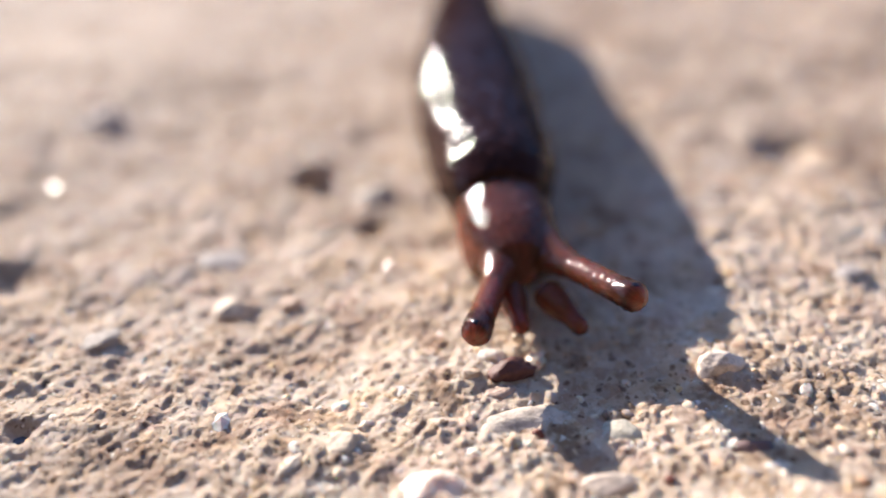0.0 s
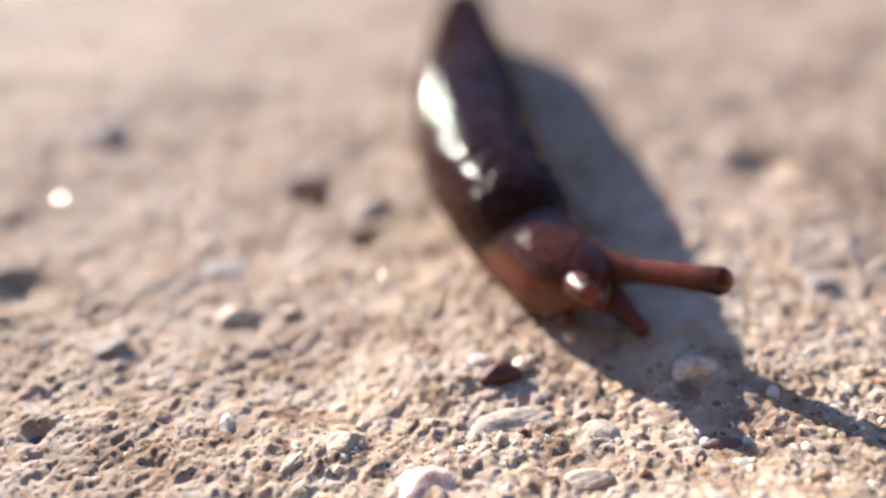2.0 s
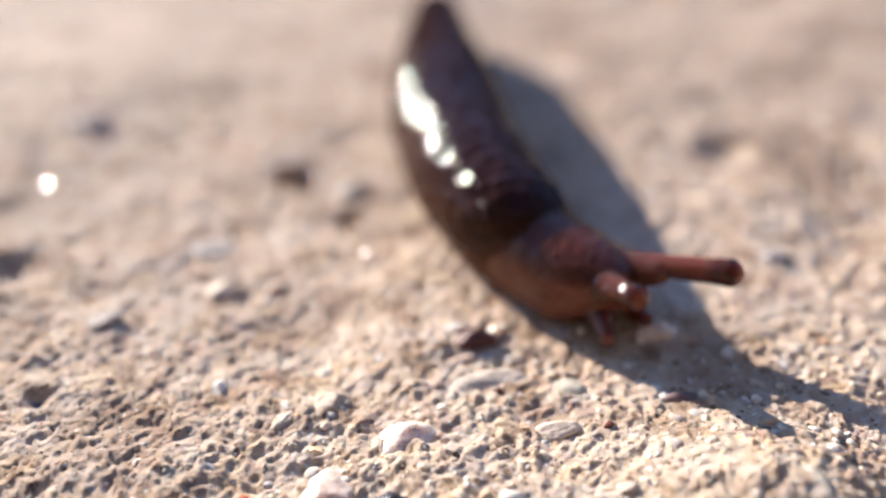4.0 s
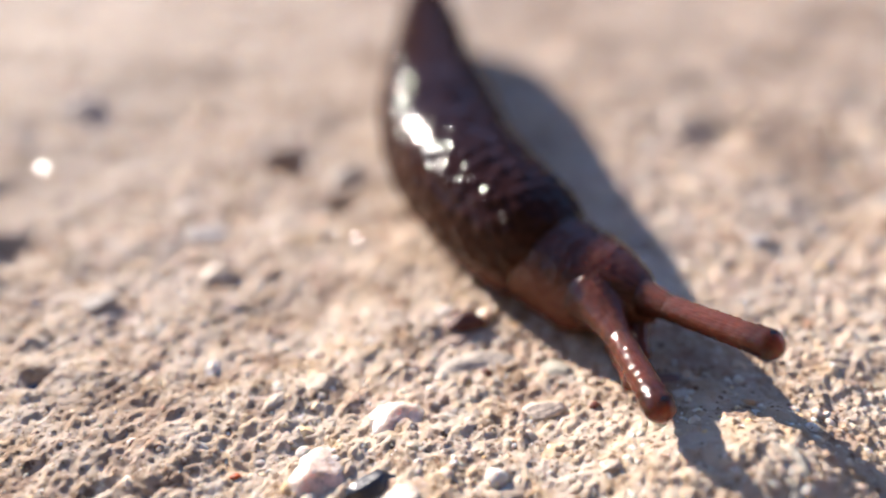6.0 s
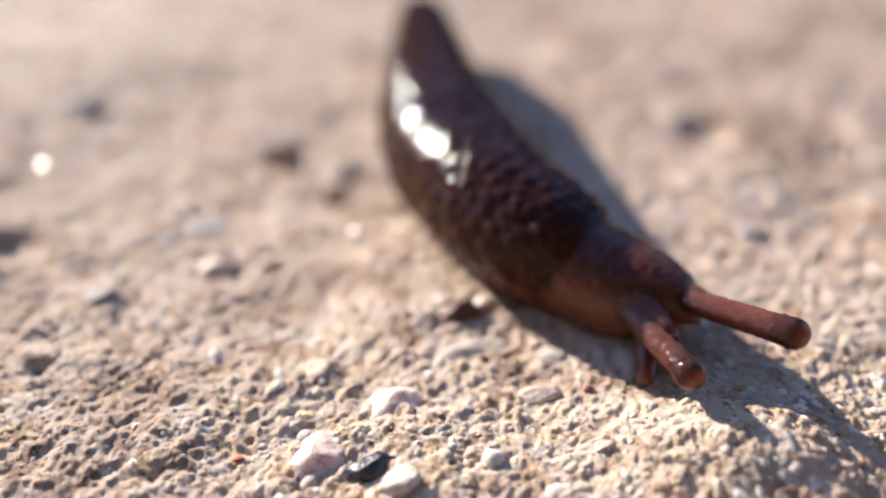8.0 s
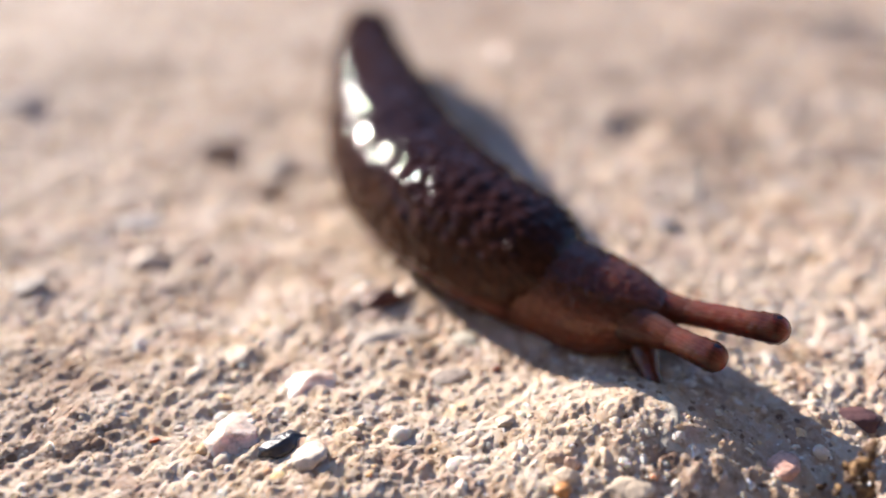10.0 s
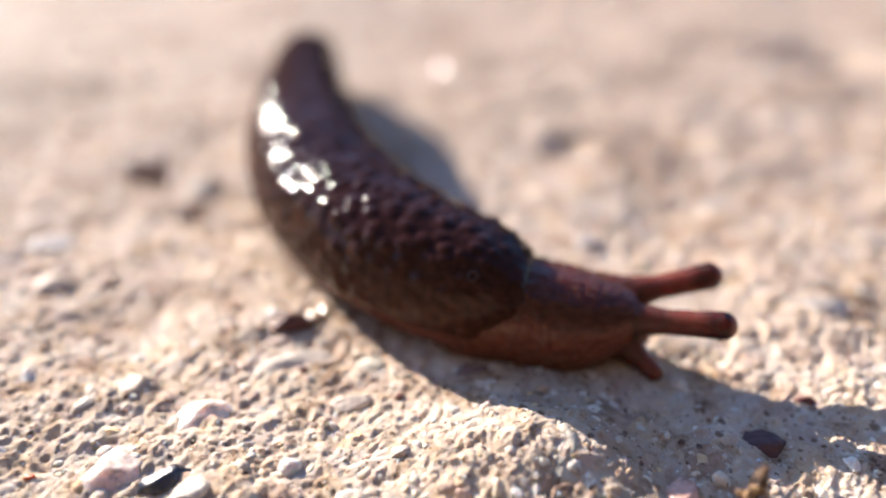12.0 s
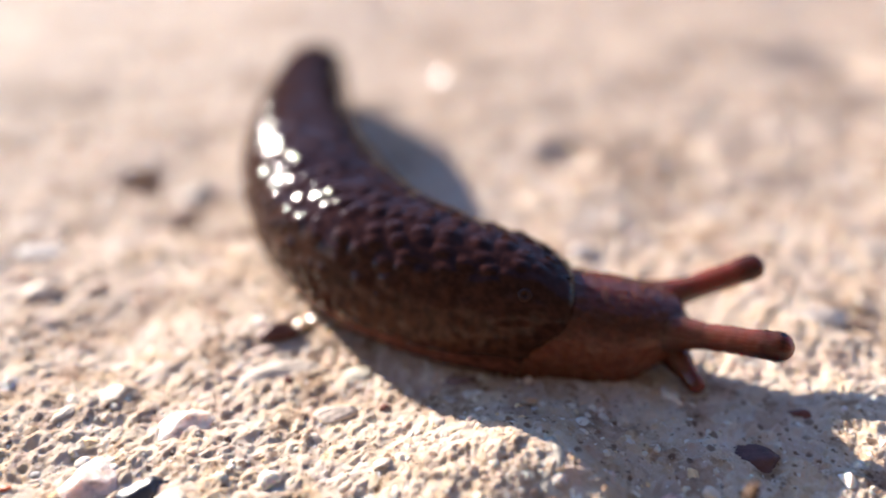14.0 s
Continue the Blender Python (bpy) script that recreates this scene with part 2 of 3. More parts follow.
def relief(x, y):
    """Height of the concrete over its mean plane, in body units."""
    z = 0.13 * (swell(x * 0.45, y * 0.45, 3) - 0.5) + 0.09 * (swell(x * 1.3, y * 1.3, 5) - 0.5)
    z += 0.040 * (swell(x * 3.1, y * 3.1, 7) - 0.5) + 0.020 * (swell(x * 8, y * 8, 9) - 0.5)
    z += 0.022 * (swell(x * 19, y * 19, 11) - 0.5) + 0.017 * (swell(x * 42 + 2 * swell(x * 13, y * 13, 14), y * 42, 13) - 0.5)
    for scale, height, share, seed in ((1.5, 0.024, 0.20, 21), (3.6, 0.014, 0.28, 31), (8.5, 0.008, 0.30, 41), (17.0, 0.010, 0.36, 51), (33.0, 0.008, 0.36, 55)):
        bend, twist = swell(x * scale * 1.7, y * scale * 1.7, seed + 5), swell(x * scale * 1.9, y * scale * 1.9, seed + 6)
        d, who = grains(x * scale + bend, y * scale - twist, seed)
        dome = np.sqrt(np.clip(1 - (d / 0.5) ** 2, 0, 1))
        z += height * dome * (who < share) * (0.4 + who)
    for scale, depth, share, seed in ((1.1, 0.030, 0.20, 61), (4.3, 0.017, 0.24, 65), (12.0, 0.008, 0.20, 69), (24.0, 0.007, 0.30, 73)):
        d, who = grains(x * scale + swell(x * scale * 1.8, y * scale * 1.8, seed + 5), y * scale + swell(x * scale * 2.1, y * scale * 2.1, seed + 6), seed)
        z -= depth * np.clip(1 - d / 0.32, 0, 1) ** 0.7 * (who < share)
    z += 0.15 * np.exp(-((x - 1.45) / 0.75) ** 2 - ((y - 1.62) / 0.42) ** 2)          # a low swelling of the slab
    for hx, hy, hr, hd in HOLLOWS:
        z -= hd * np.clip(1 - np.hypot(x - hx, y - hy) / hr, 0, 1) ** 0.8
    return z


def ground_sheet():
    ys = [0.0]
    while ys[-1] < 21:
        ys.append(ys[-1] + 0.0031 * (ys[-1] + 2.0))
    back, front = [-20000.0, -400.0, -60.0, -12.0, -2.5], [32.0, 90.0, 500.0, 20000.0]
    ys = np.array(back + ys + front)
    fan = np.linspace(-0.95, 0.95, 640)
    Y, A = np.meshgrid(ys, np.concatenate([np.full(3, -9.0), fan, np.full(3, 9.0)]), indexing="ij")
    X = 0.45 + A * (np.clip(np.abs(Y), 0, 32) + 1.9)
    for k, far in enumerate((20000.0, 1000.0, 120.0)):
        X[:, k], X[:, -1 - k] = -far, far
    Z = relief(X, Y)
    inner = (np.abs(A) < 1) & (Y >= 0) & (Y < 22)
    Z = np.where(inner, Z, 0.0)
    n, m = X.shape
    verts = np.stack([X, Y, Z], -1).reshape(-1, 3) * U
    i = (np.arange(n - 1)[:, None] * m + np.arange(m - 1)[None, :]).ravel()
    quads = np.stack([i, i + 1, i + m + 1, i + m], 1)
    me = bpy.data.meshes.new("ground")
    me.vertices.add(len(verts))
    me.vertices.foreach_set("co", verts.ravel())
    me.loops.add(quads.size)
    me.loops.foreach_set("vertex_index", quads.ravel().astype(np.int32))
    me.polygons.add(len(quads))
    me.polygons.foreach_set("loop_start", np.arange(0, quads.size, 4, dtype=np.int32))
    me.polygons.foreach_set("use_smooth", np.ones(len(quads), bool))
    me.update(calc_edges=True)
    me.materials.append(CONCRETE)
    return tagged(new("ground", me), "pale weathered concrete with sand grains and pits", "ground", kind="structure")


GROUND = ground_sheet()


def ground_height(x, y):
    return float(relief(np.array([x]), np.array([y]))[0])


def sky_screen_north():
    """A plain dark screen behind the slug, unseen, added to block low sky reflections."""
    bm = bmesh.new()
    bmesh.ops.create_cube(bm, size=1.0)
    bmesh.ops.transform(bm, matrix=Matrix.Translation((-0.1, 0.52, 0.095)) @ Matrix.Diagonal((1.8, 0.04, 0.19, 1)), verts=bm.verts)
    bmesh.ops.bevel(bm, geom=list(bm.edges), offset=0.003, segments=2, affect="EDGES")
    me = bpy.data.meshes.new("unseen_screen_north")
    bm.to_mesh(me)
    bm.free()
    mat, tree, bsdf = material("dark_screen", 0.9)
    place = node(tree, "TexCoord").outputs["Object"]
    rough = node(tree, "TexNoise", [("Vector", place)], Scale=15.0, Detail=6.0)
    tone = ramp(tree, rough.outputs[0], (0.3, (0.035, 0.025, 0.02)), (0.7, (0.075, 0.055, 0.042)))
    tree.links.new(tone.outputs[0], bsdf.inputs["Base Color"])
    me.materials.append(mat)
    tagged(new("unseen_screen_north", me), "unseen dark brown screen added to block low sky reflections", "wall", kind="structure")


def sky_screen_south():
    """A plain dark screen behind the camera, unseen, added to cut sky fill and reflections."""
    bm = bmesh.new()
    bmesh.ops.create_cube(bm, size=1.0)
    bmesh.ops.transform(bm, matrix=Matrix.Translation((-0.1, -0.17, 0.28)) @ Matrix.Diagonal((1.8, 0.04, 0.56, 1)), verts=bm.verts)
    bmesh.ops.bevel(bm, geom=list(bm.edges), offset=0.003, segments=2, affect="EDGES")
    me = bpy.data.meshes.new("unseen_screen_south")
    bm.to_mesh(me)
    bm.free()
    me.materials.append(bpy.data.materials["dark_screen"])
    tagged(new("unseen_screen_south", me), "unseen dark brown screen added to cut sky fill and reflections", "wall", kind="structure")


sky_screen_north()
sky_screen_south()


# ---- the slug ----
def part(name, me, mat, parent, label=""):
    ob = new(name, me)
    if mat:
        me.materials.append(mat)
    ob.parent = parent
    return tagged(ob, label)


TAIL = -6.0          # s of the tail's end; the collar is at 0
BODY_S = [-6.0, -5.96, -5.85, -5.6, -5.2, -4.7, -4.2, -3.6, -3.0, -2.2, -1.5, -1.0, -0.5, -0.18, -0.06, 0.03]
BODY_R = [0.08, 0.22, 0.29, 0.335, 0.365, 0.40, 0.44, 0.49, 0.52, 0.512, 0.48, 0.452, 0.415, 0.392, 0.38, 0.372]
NECK_S = [-0.8, -0.6, -0.4, 0.0, 0.15]
NECK_R = [0.18, 0.25, 0.295, 0.314, 0.306]


def smooth_interp(s, xs, ys):
    if len(xs) > 10:
        return sum(np.interp(s + d, xs, ys) for d in (-0.06, -0.03, 0, 0.03, 0.06)) / 5
    return np.interp(s, xs, ys)


def skin_relief(s, phi, kind):
    """Height of the tubercles and creases, as a share of the radius."""
    ease = np.clip((2.5 - np.abs(phi)) / 0.8, 0, 1)
    if kind == "neck":
        d, who = grains(s * 22.0, phi * 7.0, 88)
        return 0.045 * np.cos(np.clip(d / 0.6, 0, 1) * math.pi / 2) ** 2 * (0.3 + 0.7 * who) + 0.022 * (swell(s * 7, phi * 2.5, 89) - 0.5)
    turn = 3.0 if kind == "body" else -2.0
    d, who = grains(s * 7.5 + phi * 0.7, phi * 3.7 + s * 0.5 * turn, 81)
    bead = np.cos(np.clip(d / 0.62, 0, 1) * math.pi / 2) ** 2 * (0.45 + 0.55 * who)
    calm = np.clip((-s + 0.1) / 0.5, 0.75, 1)
    fold = np.abs(swell(s * 8.0, phi * 1.2, 84) - 0.5) * np.clip((s + 1.6) / 0.8, 0, 1)
    return ease * calm * np.interp(s, [-4.0, -2.6, -1.6, -0.6], [0.030, 0.040, 0.048, 0.048]) * bead + 0.016 * fold + 0.02 * (swell(s * 3.0, phi * 3.0, 83) - 0.5)


def section(s, phi, radius, kind):
    """Points of the skin: s along the body, phi from the back round to the foot."""
    if kind == "mantle":          # the rounded front flap
        front = -0.24 * np.clip(np.abs(phi) / 1.6, 0, 1) ** 3.5
        q = np.clip((s - front + 0.36) / 0.36, 0, 1)
        radius = 0.30 + (radius - 0.30) * np.sqrt(1 - q * q)
    rr = radius * (1 + skin_relief(s, phi, kind))
    if kind == "mantle":          # the mantle's skirt ends above the foot
        edge = 1.72 + 0.20 * np.clip(-s / 1.4, 0, 1) + 0.10 * (swell(s * 3, phi * 0, 90) - 0.5)
        keep = np.clip((-s - 1.2) / 1.4, 0, 1)
        rr = rr * (1 - (0.075 - 0.05 * keep) / (1 + np.exp((edge - np.abs(phi)) * 30)))
    c, d = np.cos(phi), np.sin(phi)
    x = rr * np.sign(d) * np.abs(d) ** 0.84
    z = 0.80 * radius + rr * np.sign(c) * np.abs(c) ** 0.88
    flare = np.clip((0.35 * radius - z) / (0.35 * radius + 1e-6), 0, 1)
    x = x * (1 + 0.15 * flare * (0.7 + 0.6 * swell(s * 9, np.sign(phi), 91)))
    if kind == "neck":          # the head broadens towards the roots of the tentacles
        x = x * np.interp(s, [0.0, 0.2, 0.4, 0.6, 0.9], [1.0, 1.02, 1.09, 1.16, 1.2])
        z = z + 1.3 * np.clip(0.298 - radius, 0, 0.17) * np.clip(np.abs(s) / 0.2, 0, 1)          # and is held clear of the ground
    else:          # the hind body is narrow and keeled
        z = z * smooth_interp(s, [-6.0, -5.6, -5.2, -4.7, -4.2, -3.6, -3.0, -2.0, -1.2, -1.0, -0.4, 0.0], [1.1, 1.36, 1.36, 1.26, 1.15, 1.04, 0.98, 0.96, 1.0, 1.01, 1.02, 1.0])
    return x, np.maximum(z, -0.03)


def tube(name, s0, s1, rings, around, radius, kind, caps=(False, False)):
    """A slice of the body, its middle at the origin, forward along +y."""
    ss, mid = np.linspace(s0, s1, rings), (s0 + s1) / 2
    phi = -math.pi + 2 * math.pi * np.arange(around) / around
    Sg, Pg = np.meshgrid(ss, phi, indexing="ij")
    r = np.array([float(radius(s)) for s in ss])
    ends = np.ones(rings)
    if not caps[1]:
        ends[-1] = 0.998
    if not caps[0]:
        ends[0] = 0.998
    X, Z = section(Sg, Pg, (r * ends)[:, None] + 0 * Pg, kind)
    verts = np.stack([X, Sg - mid, Z], -1).reshape(-1, 3) * U
    faces, coords = [], []
    for i, k in product(range(rings - 1), range(around)):
        k2 = (k + 1) % around
        faces.append((i * around + k, i * around + k2, (i + 1) * around + k2, (i + 1) * around + k))
        coords += [(ss[i], -1 + 2 * k / around), (ss[i], -1 + 2 * (k + 1) / around), (ss[i + 1], -1 + 2 * (k + 1) / around), (ss[i + 1], -1 + 2 * k / around)]
    if caps[0]:
        faces.append(tuple(range(around)))
        coords += [(ss[0], 0.0)] * around
    if caps[1]:
        faces.append(tuple((rings - 1) * around + k for k in reversed(range(around))))
        coords += [(ss[-1], 0.0)] * around
    me = bpy.data.meshes.new(name)
    me.from_pydata(verts.tolist(), [], faces)
    me.uv_layers.new(name="skin").data.foreach_set("uv", np.array(coords).ravel())
    me.polygons.foreach_set("use_smooth", np.ones(len(faces), bool))
    me.update()
    return me


slug = tagged(new("slug"), "dark brown wet slug with reddish neck crawling on concrete", "slug")
pieces = []          # each keyed part of the body: object, s of its middle


def body_radius(s):
    r = smooth_interp(s, BODY_S, BODY_R)
    return r


def neck_radius(s):
    return np.interp(s, NECK_S, NECK_R) * np.maximum(1 - np.clip((s - 0.15) / 0.61, 0, 1) ** 2, 0.002) ** 0.95          # a rounded snout


count = 72
STEP = -TAIL / count
for k in range(count):
    mid = TAIL + STEP * (k + 0.5)
    kind = "mantle" if mid > -2.5 else "body"
    lo, hi = max(mid - 0.95 * STEP, TAIL), min(mid + 0.95 * STEP, 0.0)
    last = k == count - 1
    me = tube(kind + "_fold", lo, hi, 22 if k > count - 6 else 10, 224, body_radius, kind, caps=(k == 0, last))
    ob = part(kind + "_fold", me, MANTLE_SKIN if kind == "mantle" else BACK_SKIN, slug)
    pieces.append((ob, (lo + hi) / 2))
    if k == count - 4:
        pore_carrier, pore_mid = ob, (lo + hi) / 2
neck = part("neck", tube("neck", -0.80, 0.76, 120, 112, neck_radius, "neck", caps=(True, True)), NECK_SKIN, slug, "translucent reddish brown neck and head")
pieces.append((neck, -0.02))


def breathing_pore():
    """A small raised ring on the mantle's right flank."""
    bm = bmesh.new()
    rings, around, big, small = 20, 10, 0.024, 0.017
    rows = []
    for i in range(rings):
        a = 2 * math.pi * i / rings
        rows.append([bm.verts.new(((big + small * math.cos(q)) * math.cos(a) * U, (big + small * math.cos(q)) * math.sin(a) * U, small * math.sin(q) * U)) for q in (2 * math.pi * j / around for j in range(around))])
    for i, j in product(range(rings), range(around)):
        bm.faces.new((rows[i][j], rows[(i + 1) % rings][j], rows[(i + 1) % rings][(j + 1) % around], rows[i][(j + 1) % around])).smooth = True
    me = bpy.data.meshes.new("breathing_pore")
    bm.to_mesh(me)
    bm.free()
    ob = part("breathing_pore", me, PORE_PALE, pore_carrier, "small pale ring round the breathing hole")
    phi, r = 0.80, float(body_radius(pore_mid)) * 1.06
    ob.matrix_basis = pose(r * math.sin(phi) * U, 0, (0.8 * float(body_radius(pore_mid)) + r * math.cos(phi)) * U, 0, math.degrees(phi), 0)


breathing_pore()


def stalk(name, prof, beads, mat, label=""):
    """A soft round stalk along +y from (reach, radius) pairs, closed at both ends, finely beaded."""
    bm = bmesh.new()
    uv = bm.loops.layers.uv.new("skin")
    n, rows = 40, []
    for y, r in prof:
        ph = 2 * math.pi * np.arange(n) / n
        d, who = grains(0 * ph + y * 26.0, np.abs(ph - math.pi) * 2.1, 95)
        rr = r * (1 + beads * np.cos(np.clip(d / 0.6, 0, 1) * math.pi / 2) ** 2 * (0.3 + 0.7 * who))
        rows.append([bm.verts.new((float(rr[k]) * math.cos(ph[k]) * U, y * U, float(rr[k]) * math.sin(ph[k]) * U)) for k in range(n)])
    for i, k in product(range(len(rows) - 1), range(n)):
        f = bm.faces.new((rows[i][k], rows[i + 1][k], rows[i + 1][(k + 1) % n], rows[i][(k + 1) % n]))
        f.smooth = True
        for loop, (a, b) in zip(f.loops, ((i, k), (i + 1, k), (i + 1, k + 1), (i, k + 1))):
            loop[uv].uv = (prof[a][0], 1 - 2 * abs(b / n - 0.25 if b / n < 0.75 else b / n - 1.25))
    bm.faces.new(rows[-1])
    bm.faces.new(rows[0][::-1])
    bm.normal_update()
    me = bpy.data.meshes.new(name)
    bm.to_mesh(me)
    bm.free()
    return part(name, me, mat, slug, label)


def eased(points, steps):
    """Smooth (reach, radius) pairs through a few given ones."""
    xs, ys = [p[0] for p in points], [p[1] for p in points]
    w = 0.04 * (xs[-1] - xs[0])
    grid = [xs[0] + (xs[-1] - xs[0]) * k / steps for k in range(steps + 1)]
    return [(x, sum(float(np.interp(x + d * w, xs, ys)) for d in (-1, -0.5, 0, 0.5, 1)) / 5) for x in grid]


def tentacle(name, length, r0, r1, bulb, eye):
    """A stalk along +y, its tip at the origin."""
    prof = eased([(-length, 0.01), (-0.95 * length, 0.8 * r0), (-0.85 * length, r0), (-0.5 * length, 0.5 * r0 + 0.5 * r1), (-bulb * 2.4, r1), (-bulb * 1.1, bulb)], 60)
    prof += [(-bulb + bulb * math.sin(a), bulb * math.cos(a)) for a in (0.1, 0.4, 0.7, 0.95, 1.2, 1.4, 1.52)]
    ob = stalk(name, prof, 0.08 if eye else 0.04, EYE_STALK_SKIN if eye else STALK_SKIN)
    if eye:
        bm = bmesh.new()
        bmesh.ops.create_uvsphere(bm, u_segments=14, v_segments=10, radius=bulb * 0.42 * U)
        for f in bm.faces:
            f.smooth = True
        em = bpy.data.meshes.new("eye")
        bm.to_mesh(em)
        bm.free()
        e = part("eye", em, EYE_BLACK, ob, "small black eye spot")
        e.location = (0, -bulb * 0.78 * U, bulb * 0.59 * U)
    return ob


def tentacle_root():
    """The swelling of the head out of which an eye stalk slides."""
    return stalk("tentacle_root", eased([(-0.50, 0.01), (-0.44, 0.07), (-0.30, 0.15), (-0.16, 0.192), (-0.02, 0.200), (0.07, 0.184), (0.15, 0.152), (0.23, 0.120), (0.30, 0.098), (0.36, 0.085), (0.42, 0.076), (0.46, 0.068), (0.48, 0.04), (0.49, 0.02)], 90), 0.06, STALK_SKIN, "reddish brown swelling at a tentacle's root")


eye_far, eye_near = tentacle("eye_tentacle", 0.80, 0.074, 0.074, 0.083, True), tentacle("eye_tentacle", 0.80, 0.074, 0.074, 0.083, True)
root_far, root_near = tentacle_root(), tentacle_root()
feel_far, feel_near = tentacle("lower_tentacle", 0.40, 0.100, 0.056, 0.054, False), tentacle("lower_tentacle", 0.40, 0.100, 0.056, 0.054, False)

# ---- stones, grains and crumbs on the concrete ----
def crystal(seed, level, cuts=16, rough=0.0):
    """A unit grain: a ball cut by random planes, as broken sand is."""
    rng = random.Random(seed)
    bm = bmesh.new()
    bmesh.ops.create_icosphere(bm, subdivisions=level, radius=1.0)
    planes = []
    for _ in range(cuts):
        n = Vector((rng.gauss(0, 1), rng.gauss(0, 1), rng.gauss(0, 1))).normalized()
        planes.append((n, rng.uniform(0.62, 0.95)))
    for v in bm.verts:
        u = v.co.normalized()
        reach = min([1.0] + [d / u.dot(n) for n, d in planes if u.dot(n) > 0.05])
        v.co = u * reach * (1 + rough * noise.noise(u * 4 + Vector((seed, 0, 0))))
    return bm


def mesh_of(bm, name, smooth=False):
    for f in bm.faces:
        f.smooth = smooth
    me = bpy.data.meshes.new(name)
    bm.to_mesh(me)
    bm.free()
    return me


def stone(name, label, category, x, y, size, colour, turn=0.0, sunk=0.35, rough=0.45, seed=0, cuts=16, group=""):
    """One stone bedded in the concrete; size: half lengths in body units."""
    rise = 0.15 * math.exp(-((x - 1.45) / 0.75) ** 2 - ((y - 1.62) / 0.42) ** 2)
    x, y = x + (0.7 - x) * rise / 2.6, y - (y + 0.6) * rise / 2.6
    bm = crystal(seed * 7 + int(1000 * abs(x)) + int(100 * y), 4, cuts, 0.10)
    bmesh.ops.transform(bm, matrix=Matrix.Diagonal((size[0] * U, size[1] * U, size[2] * U, 1)), verts=bm.verts)
    me = mesh_of(bm, name, True)
    if min(colour) > 0.12:
        colour = tuple(0.58 * c + 0.42 * p for c, p in zip(colour, (0.54, 0.45, 0.36)))
    me.materials.append(stone_material(name, colour, max(rough, 0.3), clear="quartz" in name))
    ob = tagged(new(name, me), label, category, group)
    z = ground_height(x, y) + size[2] * (0.8 - 2.3 * sunk) - 0.015
    ob.matrix_basis = pose(x * U, y * U, z * U, 6, -5, turn)
    return ob


WHITE, CREAM, TAN, GREY = (0.72, 0.66, 0.60), (0.66, 0.56, 0.43), (0.50, 0.36, 0.23), (0.36, 0.33, 0.30)
stone("red_brown_stone", "dark red-brown glossy grain lying loose on the concrete", "stone", 0.30, 2.87, (0.135, 0.075, 0.075), (0.10, 0.035, 0.026), 12, 0.12, 0.6)
stone("quartz_pebble", "clear pale quartz grain beside the red-brown grain", "pebble", 0.20, 3.02, (0.10, 0.08, 0.07), WHITE, 30, 0.3, 0.25)
stone("quartz_pebble", "cream quartz grain beside the red-brown grain", "pebble", 0.44, 2.98, (0.09, 0.06, 0.06), CREAM, 70, 0.3, 0.3)
stone("sand_lump", "tan grain with a dark pit beside it", "pebble", 0.08, 2.86, (0.07, 0.05, 0.05), TAN, 0, 0.35)
stone("quartz_pebble", "milky white angular quartz pebble set in the concrete", "pebble", -0.14, 2.09, (0.19, 0.13, 0.08), (0.80, 0.66, 0.56), 15, 0.40, 0.35, 3, 10)
stone("quartz_pebble", "pinkish white quartz pebble set in the concrete", "pebble", -0.50, 1.77, (0.19, 0.19, 0.10), (0.76, 0.58, 0.48), 40, 0.40, 0.4, 4, 12)
stone("slate_pebble", "small black slate pebble in a hollow", "pebble", -0.24, 1.68, (0.135, 0.075, 0.07), (0.035, 0.036, 0.045), 20, 0.26, 0.3)
stone("sandstone_pebble", "cream sandstone pebble beside the black pebble", "pebble", -0.08, 1.55, (0.12, 0.09, 0.07), CREAM, 0, 0.4)
stone("rust_grain", "tiny bright orange grain on the concrete", "grain", -0.92, 1.79, (0.034, 0.028, 0.03), (0.50, 0.10, 0.02), 0, 0.2)
stone("grey_pebble", "tan rounded pebble half set in the concrete", "pebble", -0.55, 2.40, (0.13, 0.09, 0.085), (0.46, 0.35, 0.22), 20, 0.42, 0.6, 1, 14)
stone("grey_pebble", "beige rounded pebble half set in the concrete", "pebble", -0.80, 2.27, (0.10, 0.07, 0.06), (0.50, 0.40, 0.28), 65, 0.42, 0.6, 2, 14)
stone("flat_pebble", "flat pale grey pebble like a small ledge", "pebble", 0.30, 2.52, (0.34, 0.11, 0.06), (0.44, 0.38, 0.31), 6, 0.47, 0.7, 5)
stone("red_grain", "small dark red grain in a crack", "grain", 0.39, 2.44, (0.045, 0.03, 0.035), (0.16, 0.045, 0.03), 0, 0.3)
stone("red_grain", "small dark red grain among pale sand", "grain", 0.95, 2.15, (0.04, 0.03, 0.035), (0.17, 0.05, 0.03), 40, 0.3)
stone("tan_pebble", "glassy tan grain set in pale sand", "pebble", 0.93, 1.76, (0.065, 0.05, 0.05), (0.48, 0.37, 0.27), 10, 0.35, 0.3)
stone("tan_pebble", "brown glassy grain beside two orange grains", "pebble", 1.14, 1.50, (0.06, 0.05, 0.05), (0.40, 0.24, 0.14), 10, 0.35, 0.3)
stone("orange_grain", "orange-brown grain among pale sand", "grain", 1.22, 1.46, (0.05, 0.045, 0.045), (0.56, 0.30, 0.16), 30, 0.3, 0.35)
stone("cream_pebble", "cream yellow grain beside orange grains", "pebble", 1.17, 1.38, (0.07, 0.05, 0.05), (0.68, 0.52, 0.32), 0, 0.35)
stone("orange_grain", "amber grain in the sandy concrete", "grain", 1.13, 1.27, (0.05, 0.045, 0.045), (0.50, 0.24, 0.08), 30, 0.3, 0.35)
